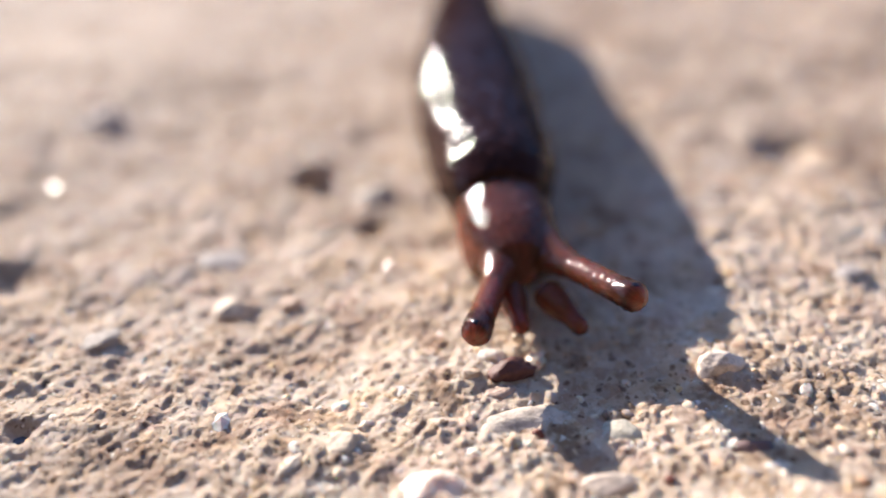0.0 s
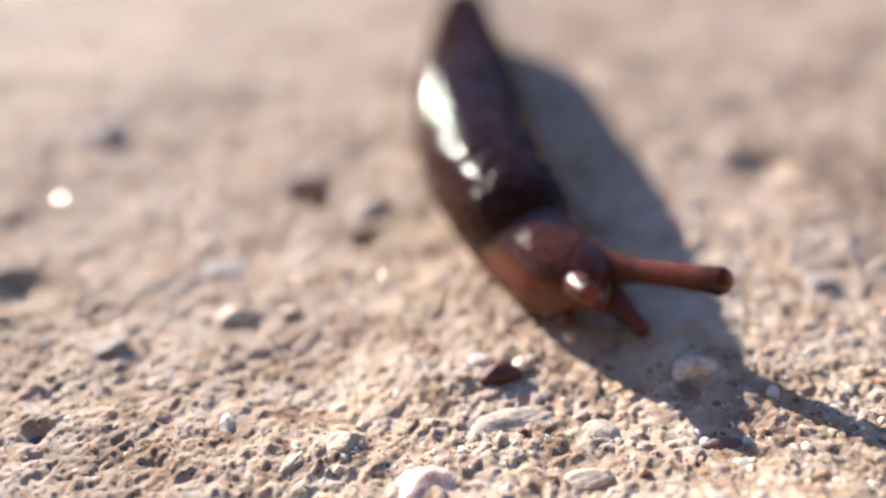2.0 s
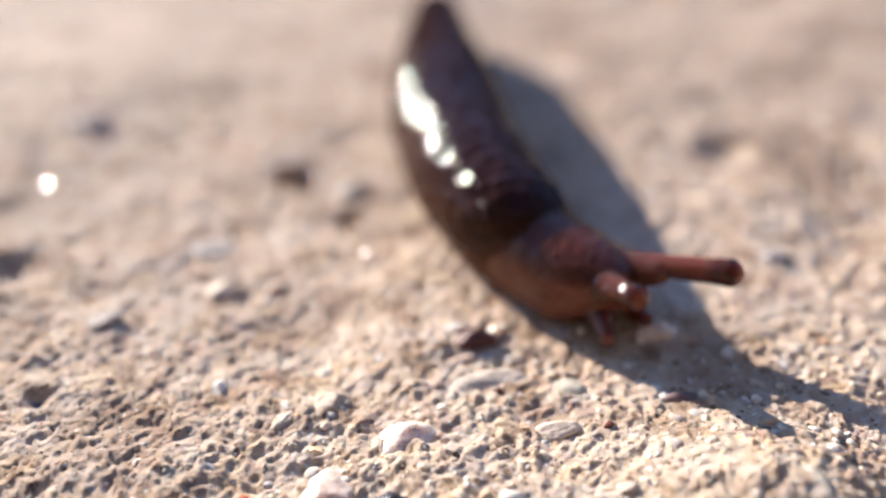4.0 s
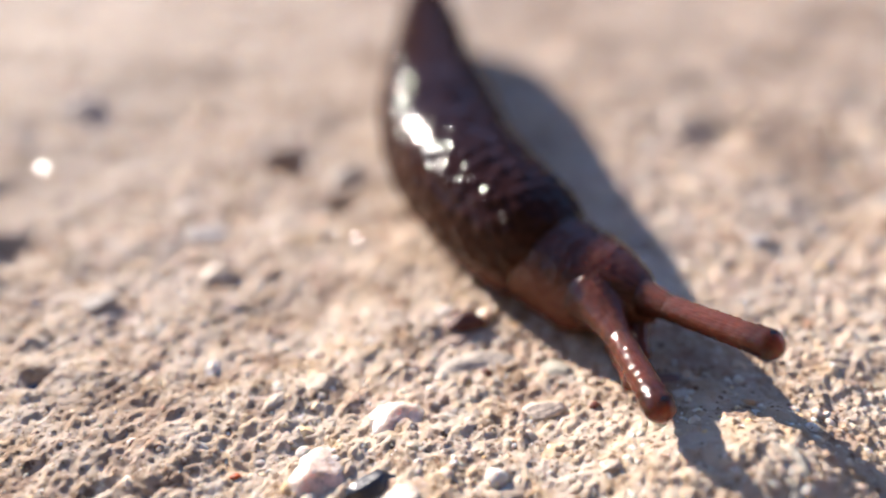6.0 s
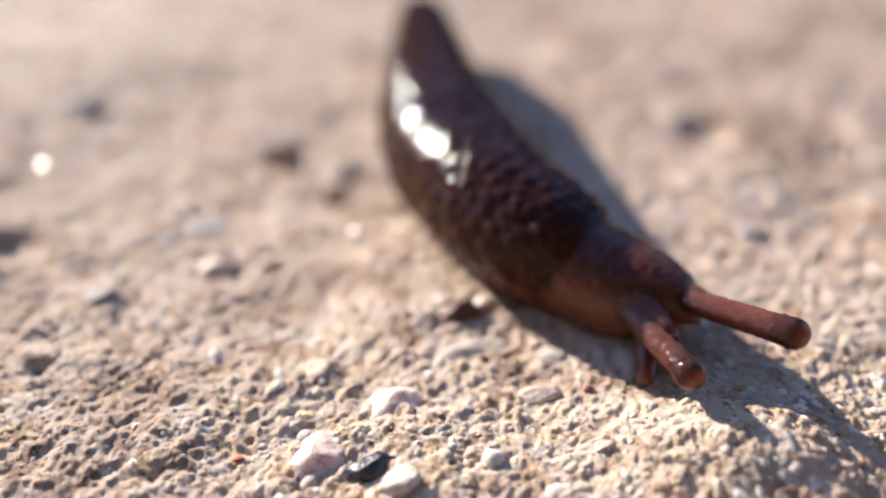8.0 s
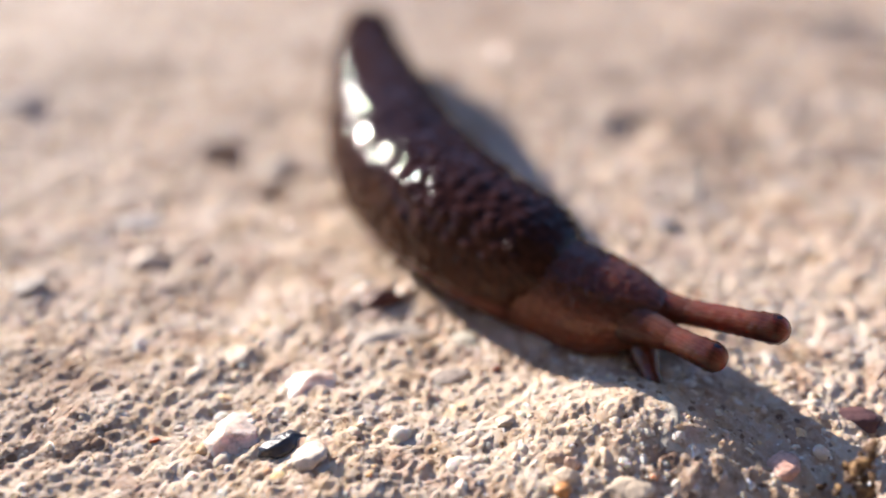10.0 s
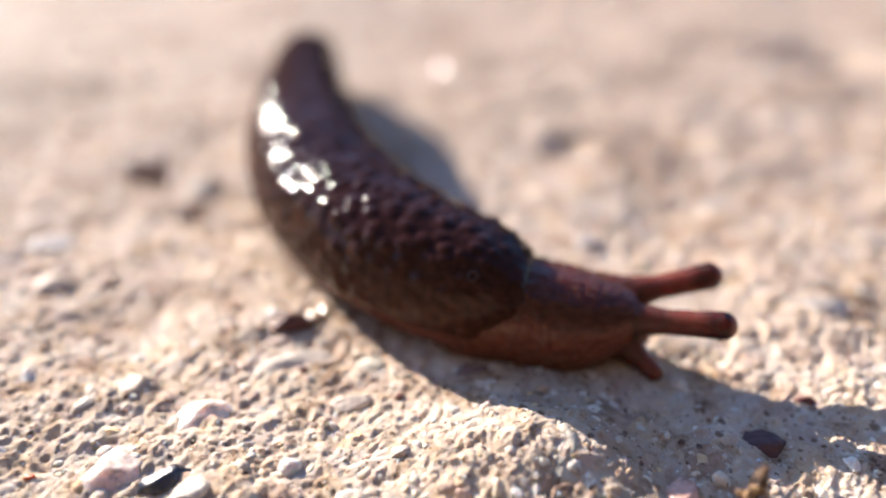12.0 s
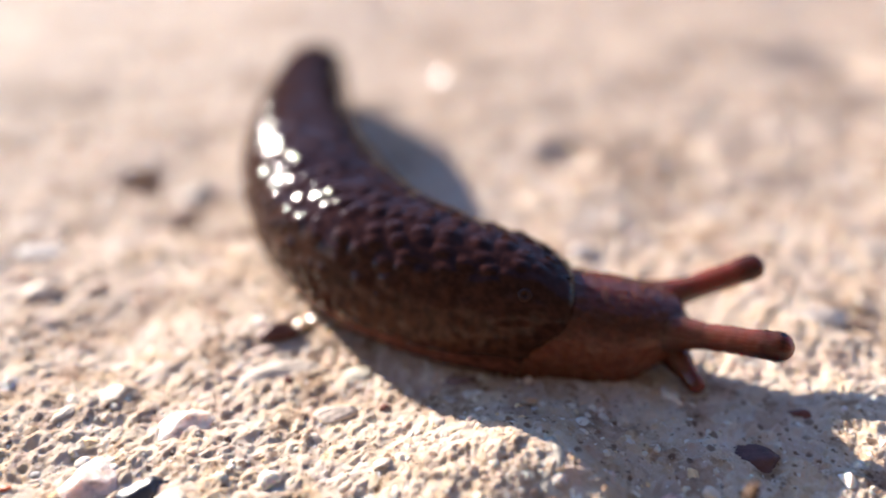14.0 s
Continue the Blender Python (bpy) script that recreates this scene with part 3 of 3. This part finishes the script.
stone("cream_pebble", "cream yellow pebble set in the concrete", "pebble", 1.45, 1.25, (0.14, 0.085, 0.06), (0.66, 0.52, 0.33), 0, 0.4)
stone("orange_grain", "orange grain at the edge of a hollow", "grain", 0.48, 1.22, (0.05, 0.04, 0.04), (0.50, 0.26, 0.09), 30, 0.3, 0.35)
stone("green_pebble", "pale grey-green pebble with a rough lichen-like face", "pebble", 1.78, 1.62, (0.11, 0.20, 0.06), (0.32, 0.31, 0.24), -22, 0.62, 0.8, 6)
stone("dark_pebble", "dark maroon pebble in the slug's shadow", "pebble", 2.82, 1.60, (0.21, 0.12, 0.07), (0.085, 0.038, 0.036), -16, 0.38, 0.6, 7, 24)
stone("red_grain", "red-brown grain on the concrete", "grain", 3.24, 1.86, (0.07, 0.05, 0.045), (0.14, 0.045, 0.035), -20, 0.35)
stone("pink_pebble", "salmon pink pebble beside a brown crumb", "pebble", 2.27, 1.33, (0.12, 0.09, 0.09), (0.58, 0.26, 0.18), 20, 0.35, 0.5)
stone("grey_pebble", "blue-grey pebble set in the concrete", "pebble", 2.52, 3.72, (0.14, 0.10, 0.05), (0.20, 0.20, 0.22), 20, 0.38, 0.6)
stone("grey_pebble", "dark grey pebble set flat in the concrete", "pebble", 3.88, 2.66, (0.20, 0.13, 0.06), (0.17, 0.16, 0.16), 0, 0.38, 0.6)
stone("grey_pebble", "olive-grey pebble beside a dark hollow", "pebble", -0.63, 5.15, (0.22, 0.18, 0.11), (0.34, 0.31, 0.25), 0, 0.42, 0.7)
stone("grey_pebble", "dark blue-grey pebble set flat in the concrete", "pebble", -1.68, 4.22, (0.24, 0.15, 0.07), (0.20, 0.19, 0.20), 10, 0.4, 0.7)
stone("dark_pebble", "dark pebble in a shallow hollow", "pebble", -2.10, 3.22, (0.15, 0.10, 0.07), (0.16, 0.14, 0.13), 10, 0.4, 0.7)
stone("slate_pebble", "blue-black pebble in a hollow", "pebble", -2.21, 2.48, (0.10, 0.07, 0.06), (0.06, 0.06, 0.08), 60, 0.45, 0.5)
stone("cream_pebble", "large pale cream lump bonded to the concrete", "pebble", -3.65, 6.95, (0.34, 0.28, 0.20), (0.70, 0.60, 0.48), 10, 0.4, 0.8)
stone("tan_pebble", "tan pebble standing proud of the concrete", "pebble", -1.42, 3.58, (0.17, 0.12, 0.10), (0.55, 0.42, 0.27), 10, 0.35, 0.6)
stone("tan_pebble", "orange-tan grain beside the tan pebble", "pebble", -1.05, 3.62, (0.08, 0.06, 0.06), (0.56, 0.36, 0.22), 10, 0.35, 0.6)
stone("dark_pebble", "purple-brown pebble set in the concrete", "pebble", 1.41, 2.31, (0.16, 0.09, 0.08), (0.16, 0.10, 0.09), -15, 0.4, 0.6)
# a low lump stands in for a soft dark brown patch far off
stone("grey_pebble", "brown-grey lump added for a dark patch far off on the concrete", "pebble", 7.6, 9.0, (0.8, 0.4, 0.12), (0.22, 0.16, 0.12), 10, 0.4, 0.8)
stone("tan_pebble", "brownish stone far off on the concrete", "pebble", 5.6, 6.4, (0.4, 0.28, 0.12), (0.42, 0.33, 0.25), 10, 0.42, 0.8)
stone("grey_pebble", "grey pebble far off on the concrete", "pebble", 3.9, 4.3, (0.16, 0.13, 0.07), (0.30, 0.27, 0.25), 0, 0.4, 0.8)
stone("grey_pebble", "grey-brown pebble far off on the concrete", "pebble", 4.9, 3.6, (0.24, 0.14, 0.08), (0.33, 0.28, 0.24), 0, 0.4, 0.8)

stone("cream_pebble", "pale cream lump half bonded into the concrete", "pebble", 1.41, 2.86, (0.15, 0.11, 0.09), (0.72, 0.62, 0.52), 25, 0.32, 0.6, 8, 18)
stone("flat_pebble", "long cream ledge of stone set in pale sand", "pebble", 0.64, 2.13, (0.21, 0.07, 0.06), (0.62, 0.50, 0.38), 8, 0.36, 0.7, 9, 18)
stone("green_pebble", "grey-green rounded pebble in the pale concrete", "pebble", 0.79, 2.46, (0.14, 0.10, 0.07), (0.40, 0.40, 0.31), -10, 0.40, 0.7, 10, 18)
stone("brown_pebble", "reddish brown pebble beside the loose dark grain", "pebble", 0.22, 2.74, (0.10, 0.06, 0.05), (0.34, 0.20, 0.14), 5, 0.40, 0.6, 11, 14)


def crumb(x, y):
    """A crumb of dry moss and soil: many little chips heaped together."""
    rng = random.Random(11)
    mat, tree, bsdf = material("dry_moss", 0.8)
    tone = ramp(tree, node(tree, "ObjectInfo").outputs["Random"], (0.0, (0.05, 0.028, 0.014)), (0.5, (0.13, 0.07, 0.03)), (0.8, (0.30, 0.19, 0.08)), (1.0, (0.45, 0.33, 0.2)))
    tree.links.new(tone.outputs[0], bsdf.inputs["Base Color"])
    heap = tagged(new("soil_crumb"), "brown crumb of dry moss and soil on the concrete", "debris")
    heap.matrix_basis = pose(x * U, y * U, (ground_height(x, y) - 0.02) * U)
    shapes = []
    for k in range(5):
        me = mesh_of(crystal(700 + k, 1, 6), "moss_chip", True)
        me.materials.append(mat)
        shapes.append(me)
    for k in range(70):
        h = rng.random() ** 1.4
        a, r = rng.uniform(0, 6.28), (1 - h) * 0.15 * math.sqrt(rng.random())
        w = rng.uniform(0.018, 0.045) * U
        piece = new("moss_chip", shapes[k % 5])
        piece.parent = heap
        turn = Euler((rng.uniform(0, 6), rng.uniform(0, 6), rng.uniform(0, 6))).to_matrix().to_4x4()
        piece.matrix_basis = Matrix.Translation(((0.03 * h + r * math.cos(a)) * U, r * math.sin(a) * 0.8 * U, 0.38 * h * U)) @ turn @ Matrix.Diagonal((w, w * rng.uniform(0.4, 0.8), w * rng.uniform(0.3, 0.6), 1))


crumb(2.48, 1.12)


def chip(x, y, viewer, radius):
    """A clean quartz facet that sends the sun on to where the viewer stands."""
    toward = (Vector(viewer) - Vector((x, y, 0))).normalized()
    sunward = Vector((math.sin(az) * math.cos(el), math.cos(az) * math.cos(el), math.sin(el)))
    n = (toward + sunward).normalized()
    bm = bmesh.new()
    bmesh.ops.create_cone(bm, cap_ends=True, segments=7, radius1=radius * 1.5 * U, radius2=radius * U, depth=radius * U)
    me = mesh_of(bm, "quartz_chip")
    me.materials.append(CHIP)
    ob = tagged(new("quartz_chip", me), "tiny clear quartz chip glinting in the concrete", "grain", "glinting quartz chips")
    ob.matrix_basis = Matrix.Translation(Vector((x, y, ground_height(x, y) + radius * 0.4)) * U) @ n.to_track_quat("Z", "Y").to_matrix().to_4x4()


CHIP, _, _ = material("quartz_chip", 0.27, Base_Color=(0.70, 0.66, 0.60, 1))
chip(-3.44, 5.42, (0.0, -0.4, 2.65), 0.018)
chip(-0.46, 4.05, (0.0, -0.4, 2.65), 0.010)
chip(1.96, 8.5, (0.85, -0.7, 2.65), 0.022)
chip(0.49, 3.06, (0.85, -0.7, 2.65), 0.011)


def sand_pieces():
    """The grains nearest to the slug's head, each a piece of its own in the concrete."""
    rng = random.Random(5)
    kinds = []
    for k in range(12):
        bm = crystal(200 + k, 2, 12)
        bmesh.ops.scale(bm, vec=(U, U * rng.uniform(0.65, 0.95), U * rng.uniform(0.5, 0.8)), verts=bm.verts)
        me = mesh_of(bm, "sand_grain", k % 3 > 0)
        me.materials.append(SAND_PIECE)
        kinds.append(me)
    for _ in range(290):
        x, y = rng.uniform(-0.9, 2.6), rng.uniform(1.15, 2.75)
        size = min(0.075, rng.lognormvariate(math.log(0.034), 0.35))
        ob = new("sand_grain", rng.choice(kinds))
        ob.parent = GROUND
        m = pose(x * U, y * U, (ground_height(x, y) - rng.uniform(0.3, 0.6) * size) * U, rng.uniform(-25, 25), rng.uniform(-25, 25), rng.uniform(0, 360))
        ob.matrix_basis = m @ Matrix.Diagonal((size, size, size, 1))


def sand_field():
    """The countless rest of the sand, bonded to the surface."""
    rng = np.random.default_rng(9)
    shapes = []
    for k in range(10):
        bm = crystal(300 + k, 1, 8)
        bmesh.ops.scale(bm, vec=(1, rng.uniform(0.6, 0.95), rng.uniform(0.5, 0.8)), verts=bm.verts)
        bm.verts.index_update()
        shapes.append((np.array([v.co[:] for v in bm.verts]), np.array([[v.index for v in f.verts] for f in bm.faces])))
        bm.free()
    n = 13000
    x = rng.uniform(-3.4, 4.6, n)
    y = 0.85 + 6.0 * rng.random(n) ** 2.2
    size = np.clip(rng.lognormal(math.log(0.012), 0.7, n), 0.005, 0.08) * (1 + 0.15 * (y - 1))
    far = 700
    x = np.concatenate([x, rng.uniform(-7, 9, far)])
    y = np.concatenate([y, rng.uniform(4.5, 15, far)])
    size = np.concatenate([size, np.clip(rng.lognormal(math.log(0.075), 0.4, far), 0.04, 0.2)])
    z = relief(x, y) - rng.uniform(0.4, 0.75, len(x)) * size
    turn = rng.uniform(0, 6.283, len(x))
    verts, faces, base = [], [], 0
    for i in range(len(x)):
        v, f = shapes[i % len(shapes)]
        c, s = math.cos(turn[i]), math.sin(turn[i])
        p = v * size[i]
        verts.append(np.stack([x[i] + c * p[:, 0] - s * p[:, 1], y[i] + s * p[:, 0] + c * p[:, 1], z[i] + p[:, 2]], 1))
        faces.append(f + base)
        base += len(v)
    me = bpy.data.meshes.new("sand")
    me.from_pydata((np.concatenate(verts) * U).tolist(), [], np.concatenate(faces).tolist())
    me.materials.append(SAND_FIELD)
    tagged(new("sand", me), "pale mixed sand grains bonded to the concrete surface", "sand", kind="stuff")


# ---- how the slug crawls: its middle line from tail to front, and the four tentacle tips, in body units ----
crawl = []
SHARE = (0, 0.2, 0.38, 0.53, 0.66, 0.77, 0.86, 0.94, 1)


def body_at(t, line, far_tip, near_tip, far_low, near_low):
    crawl.append((t, line, (far_tip, near_tip, far_low, near_low)))


body_at(0, [(0.39, 11.50), (0.30, 10.02), (0.22, 8.69), (0.20, 7.59), (0.20, 6.63), (0.23, 5.81), (0.27, 5.15), (0.32, 4.56), (0.34, 4.12), (0.41, 3.73), (0.43, 3.33)],
        (0.96, 2.88, 0.45), (0.09, 2.81, 0.28), (0.73, 3.09, 0.09), (0.38, 3.09, 0.10))
body_at(0.5, [(0.38, 11.29), (0.29, 9.84), (0.23, 8.54), (0.21, 7.45), (0.22, 6.51), (0.25, 5.71), (0.30, 5.06), (0.35, 4.48), (0.38, 4.05), (0.47, 3.70), (0.62, 3.37)],
        (1.17, 3.07, 0.47), (0.56, 3.19, 0.31), (0.92, 3.17, 0.09), (0.49, 3.15, 0.10))
body_at(1, [(0.39, 11.12), (0.32, 9.69), (0.26, 8.41), (0.24, 7.35), (0.24, 6.42), (0.27, 5.64), (0.32, 5.00), (0.38, 4.44), (0.41, 4.01), (0.53, 3.64), (0.70, 3.35)],
        (1.33, 3.11, 0.48), (0.61, 3.13, 0.33), (0.92, 3.07, 0.09), (0.55, 3.13, 0.10))
body_at(1.5, [(0.40, 10.90), (0.34, 9.51), (0.29, 8.26), (0.28, 7.21), (0.27, 6.31), (0.29, 5.54), (0.33, 4.92), (0.41, 4.37), (0.50, 3.96), (0.66, 3.63), (0.84, 3.34)],
        (1.49, 3.04, 0.50), (0.74, 3.09, 0.36), (1.09, 3.10, 0.09), (0.65, 3.17, 0.10))
body_at(2, [(0.40, 10.72), (0.33, 9.34), (0.29, 8.09), (0.28, 7.06), (0.28, 6.16), (0.30, 5.40), (0.36, 4.78), (0.48, 4.24), (0.62, 3.85), (0.79, 3.59), (0.97, 3.35)],
        (1.62, 3.04, 0.50), (0.84, 3.02, 0.42), (1.21, 3.11, 0.09), (0.74, 3.21, 0.10))
body_at(2.5, [(0.38, 10.52), (0.33, 9.16), (0.29, 7.93), (0.28, 6.90), (0.30, 6.01), (0.33, 5.26), (0.41, 4.65), (0.54, 4.13), (0.71, 3.75), (0.91, 3.51), (1.11, 3.31)],
        (1.78, 2.90, 0.51), (1.16, 3.08, 0.46), (1.34, 3.02, 0.09), (0.97, 3.07, 0.10))
body_at(3, [(0.36, 10.35), (0.31, 8.99), (0.27, 7.78), (0.27, 6.76), (0.28, 5.88), (0.33, 5.14), (0.41, 4.54), (0.55, 4.02), (0.73, 3.65), (0.95, 3.40), (1.18, 3.20)],
        (1.84, 2.93, 0.51), (1.18, 2.92, 0.50), (1.37, 2.92, 0.09), (1.01, 2.93, 0.10))
body_at(5.5, [(0.24, 9.60), (0.21, 8.28), (0.20, 7.10), (0.20, 6.12), (0.23, 5.27), (0.31, 4.55), (0.45, 3.98), (0.66, 3.52), (0.92, 3.22), (1.13, 2.91), (1.31, 2.63)],
        (1.78, 2.12, 0.52), (1.31, 2.05, 0.28), (1.34, 2.55, 0.10), (1.18, 2.29, 0.08))
body_at(6, [(0.23, 9.44), (0.21, 8.15), (0.20, 6.99), (0.19, 6.02), (0.23, 5.18), (0.31, 4.48), (0.46, 3.92), (0.68, 3.46), (0.92, 3.16), (1.12, 2.81), (1.28, 2.50)],
        (1.77, 1.94, 0.52), (1.18, 1.76, 0.27), (1.27, 2.36, 0.10), (1.16, 2.16, 0.08))
body_at(7, [(0.22, 9.12), (0.21, 7.86), (0.21, 6.73), (0.21, 5.78), (0.26, 4.97), (0.36, 4.28), (0.51, 3.74), (0.73, 3.30), (0.97, 3.01), (1.16, 2.73), (1.34, 2.48)],
        (1.78, 1.90, 0.52), (1.14, 1.79, 0.24), (1.29, 2.34, 0.10), (1.06, 2.10, 0.08))
body_at(9.5, [(0.20, 8.29), (0.18, 7.12), (0.21, 6.06), (0.28, 5.19), (0.38, 4.43), (0.55, 3.81), (0.79, 3.34), (1.08, 2.96), (1.35, 2.73), (1.60, 2.49), (1.87, 2.31)],
        (2.32, 1.82, 0.50), (1.99, 1.89, 0.38), (1.89, 2.26, 0.12), (1.69, 1.89, 0.07))
body_at(10, [(0.24, 8.18), (0.23, 7.00), (0.27, 5.95), (0.36, 5.07), (0.46, 4.31), (0.64, 3.68), (0.88, 3.21), (1.17, 2.83), (1.42, 2.58), (1.68, 2.34), (1.96, 2.17)],
        (2.39, 1.73, 0.51), (2.04, 1.66, 0.39), (1.98, 2.11, 0.12), (1.78, 1.81, 0.07))
body_at(10.5, [(0.29, 8.10), (0.28, 6.92), (0.32, 5.87), (0.40, 4.99), (0.52, 4.23), (0.71, 3.61), (0.95, 3.15), (1.25, 2.78), (1.52, 2.55), (1.80, 2.35), (2.11, 2.21)],
        (2.51, 1.84, 0.51), (2.24, 1.75, 0.39), (2.13, 2.16, 0.12), (1.90, 1.87, 0.07))
body_at(11, [(0.30, 7.98), (0.28, 6.81), (0.31, 5.76), (0.39, 4.89), (0.51, 4.15), (0.71, 3.54), (0.99, 3.10), (1.31, 2.76), (1.59, 2.55), (1.90, 2.40), (2.24, 2.31)],
        (2.67, 2.06, 0.52), (2.44, 1.82, 0.40), (2.26, 2.26, 0.12), (2.12, 1.96, 0.07))
body_at(11.5, [(0.30, 7.89), (0.27, 6.74), (0.30, 5.69), (0.37, 4.83), (0.53, 4.10), (0.75, 3.50), (1.03, 3.08), (1.36, 2.76), (1.66, 2.57), (2.03, 2.46), (2.37, 2.40)],
        (2.81, 2.30, 0.52), (2.73, 2.06, 0.41), (2.39, 2.36, 0.12), (2.32, 2.03, 0.07))
body_at(12, [(0.31, 7.84), (0.26, 6.67), (0.29, 5.63), (0.37, 4.76), (0.54, 4.02), (0.80, 3.44), (1.11, 3.03), (1.46, 2.72), (1.77, 2.56), (2.13, 2.49), (2.47, 2.41)],
        (2.91, 2.43, 0.53), (2.84, 2.05, 0.42), (2.50, 2.36, 0.12), (2.46, 2.06, 0.07))
body_at(12.5, [(0.33, 7.77), (0.28, 6.60), (0.30, 5.55), (0.37, 4.68), (0.54, 3.95), (0.82, 3.38), (1.15, 2.98), (1.51, 2.69), (1.83, 2.54), (2.18, 2.48), (2.50, 2.46)],
        (3.07, 2.56, 0.53), (2.86, 2.04, 0.43), (2.53, 2.41, 0.12), (2.48, 2.06, 0.07))
body_at(13, [(0.36, 7.70), (0.31, 6.54), (0.32, 5.50), (0.38, 4.63), (0.57, 3.90), (0.84, 3.33), (1.18, 2.95), (1.56, 2.67), (1.88, 2.53), (2.23, 2.48), (2.55, 2.46)],
        (3.15, 2.72, 0.54), (2.99, 2.12, 0.44), (2.58, 2.41, 0.12), (2.57, 2.09, 0.07))
body_at(14, [(0.43, 7.59), (0.37, 6.41), (0.36, 5.35), (0.44, 4.48), (0.63, 3.74), (0.93, 3.17), (1.31, 2.82), (1.72, 2.60), (2.07, 2.50), (2.41, 2.47), (2.73, 2.45)],
        (3.28, 2.59, 0.55), (3.10, 1.88, 0.46), (2.77, 2.42, 0.12), (2.73, 2.02, 0.07))
stuck = stone("sand_grain_stuck", "small pale grain stuck to the slug's mouth", "grain", 0.4, 3.0, (0.035, 0.03, 0.035), (0.62, 0.48, 0.28), 0, 0.0, 0.3)
STUCK = ((0, 0.35, 3.09, 0.06), (0.5, 0.50, 3.15, 0.06), (1, 0.52, 3.13, 0.06), (1.5, 0.64, 3.11, 0.06), (2, 0.74, 3.14, 0.06), (2.5, 0.91, 3.01, 0.06), (3, 0.95, 2.88, 0.06), (5.5, 0.95, 2.88, 0.03), (14, 0.95, 2.88, 0.03))


def spline(line, s):
    """Place and heading at s on the line: tail at TAIL, collar at 0, front at 0.78."""
    xs = [TAIL - TAIL * q for q in SHARE] + [0.39, 0.78]
    P = [Vector(p) for p in line]
    n = len(P)
    slopes = [(P[min(i + 1, n - 1)] - P[max(i - 1, 0)]) / (xs[min(i + 1, n - 1)] - xs[max(i - 1, 0)]) for i in range(n)]
    i = max(0, min(n - 2, sum(1 for x in xs if x <= s) - 1))
    h = xs[i + 1] - xs[i]
    q = (s - xs[i]) / h
    if q > 1:
        return P[-1] + slopes[-1] * (s - xs[-1]), slopes[-1]
    p = (2 * q**3 - 3 * q**2 + 1) * P[i] + (q**3 - 2 * q**2 + q) * h * slopes[i] + (3 * q**2 - 2 * q**3) * P[i + 1] + (q**3 - q**2) * h * slopes[i + 1]
    e = 0.03
    if q + e / h <= 1:
        qq = q + e / h
        p2 = (2 * qq**3 - 3 * qq**2 + 1) * P[i] + (qq**3 - 2 * qq**2 + qq) * h * slopes[i] + (3 * qq**2 - 2 * qq**3) * P[i + 1] + (qq**3 - qq**2) * h * slopes[i + 1]
        return p, (p2 - p) / e
    qq = q - e / h
    p2 = (2 * qq**3 - 3 * qq**2 + 1) * P[i] + (qq**3 - 2 * qq**2 + qq) * h * slopes[i] + (3 * qq**2 - 2 * qq**3) * P[i + 1] + (qq**3 - qq**2) * h * slopes[i + 1]
    return p, (p - p2) / e


SQUEEZE = ((0.0, 0.68), (0.5, 0.69), (1.0, 0.715), (1.5, 0.74), (2.0, 0.78), (2.5, 0.83), (3.0, 0.875), (5.5, 0.71), (7.0, 0.73), (9.5, 0.737), (10.5, 0.79), (11.0, 0.845), (11.5, 0.88), (14.0, 0.875))


def drawn_in(s, t):
    """Where a fold of the body lies when the fore body is drawn together."""
    if s > 0:
        return s
    q = float(np.interp(t, [a for a, _ in SQUEEZE], [c for _, c in SQUEEZE]))
    return s * q if s > -3.5 else TAIL + (s - TAIL) * (-TAIL - 3.5 * q) / (-TAIL - 3.5)


def upright(p, way, z=0.0):
    return pose(p.x * U, p.y * U, z * U, 0, 0, math.degrees(math.atan2(-way.x, way.y)))


def pointing(base, tip):
    """A stalk's pose: +y from its base to its tip."""
    way = (Vector(tip) - Vector(base)).normalized()
    side = way.cross(Vector((0, 0, 1))).normalized()
    m = Matrix((side, way, side.cross(way))).transposed().to_4x4()
    m.translation = Vector(tip) * U
    return m


def anchor(line, side):
    """Where an eye stalk is rooted in the head."""
    p, way = spline(line, 0.40)
    way = way.normalized()
    return Vector((p.x + side * way.y, p.y - side * way.x, 0.28))


FEELERS = ((-0.10, 0.36, 0.17), (0.10, 0.36, 0.17))          # side, reach, height


def root(line, tip, side, reach, z):
    """The place inside the neck or head from which a stalk of this reach gets to its tip."""
    best = None
    for k in range(33):
        p, way = spline(line, -0.1 + 0.025 * k)
        way = way.normalized()
        q = Vector((p.x + side * way.y, p.y - side * way.x, z))
        miss = abs((q - Vector(tip)).length - reach) - 0.0005 * k
        if best is None or miss < best[0]:
            best = (miss, q)
    return best[1]


def motions():
    for ob, s in pieces:
        walk(ob, [(t, upright(*spline(line, drawn_in(s, t)))) for t, line, _ in crawl])
    for k, (ob, base, side) in enumerate(((eye_far, root_far, -0.075), (eye_near, root_near, 0.075))):
        ends = [(t, anchor(line, side), Vector(tips[k])) for t, line, tips in crawl]
        walk(ob, [(t, pointing(a, b)) for t, a, b in ends])
        walk(base, [(t, Matrix.Translation((a - b) * U) @ pointing(a, b)) for t, a, b in ends])
    for k, ob in enumerate((feel_far, feel_near)):
        walk(ob, [(t, pointing(root(line, tips[k + 2], *FEELERS[k]), tips[k + 2])) for t, line, tips in crawl])
    walk(stuck, [(t, pose(x * U, y * U, z * U, 0, 0, 12 * t)) for t, x, y, z in STUCK])


sand_field()
sand_pieces()
motions()
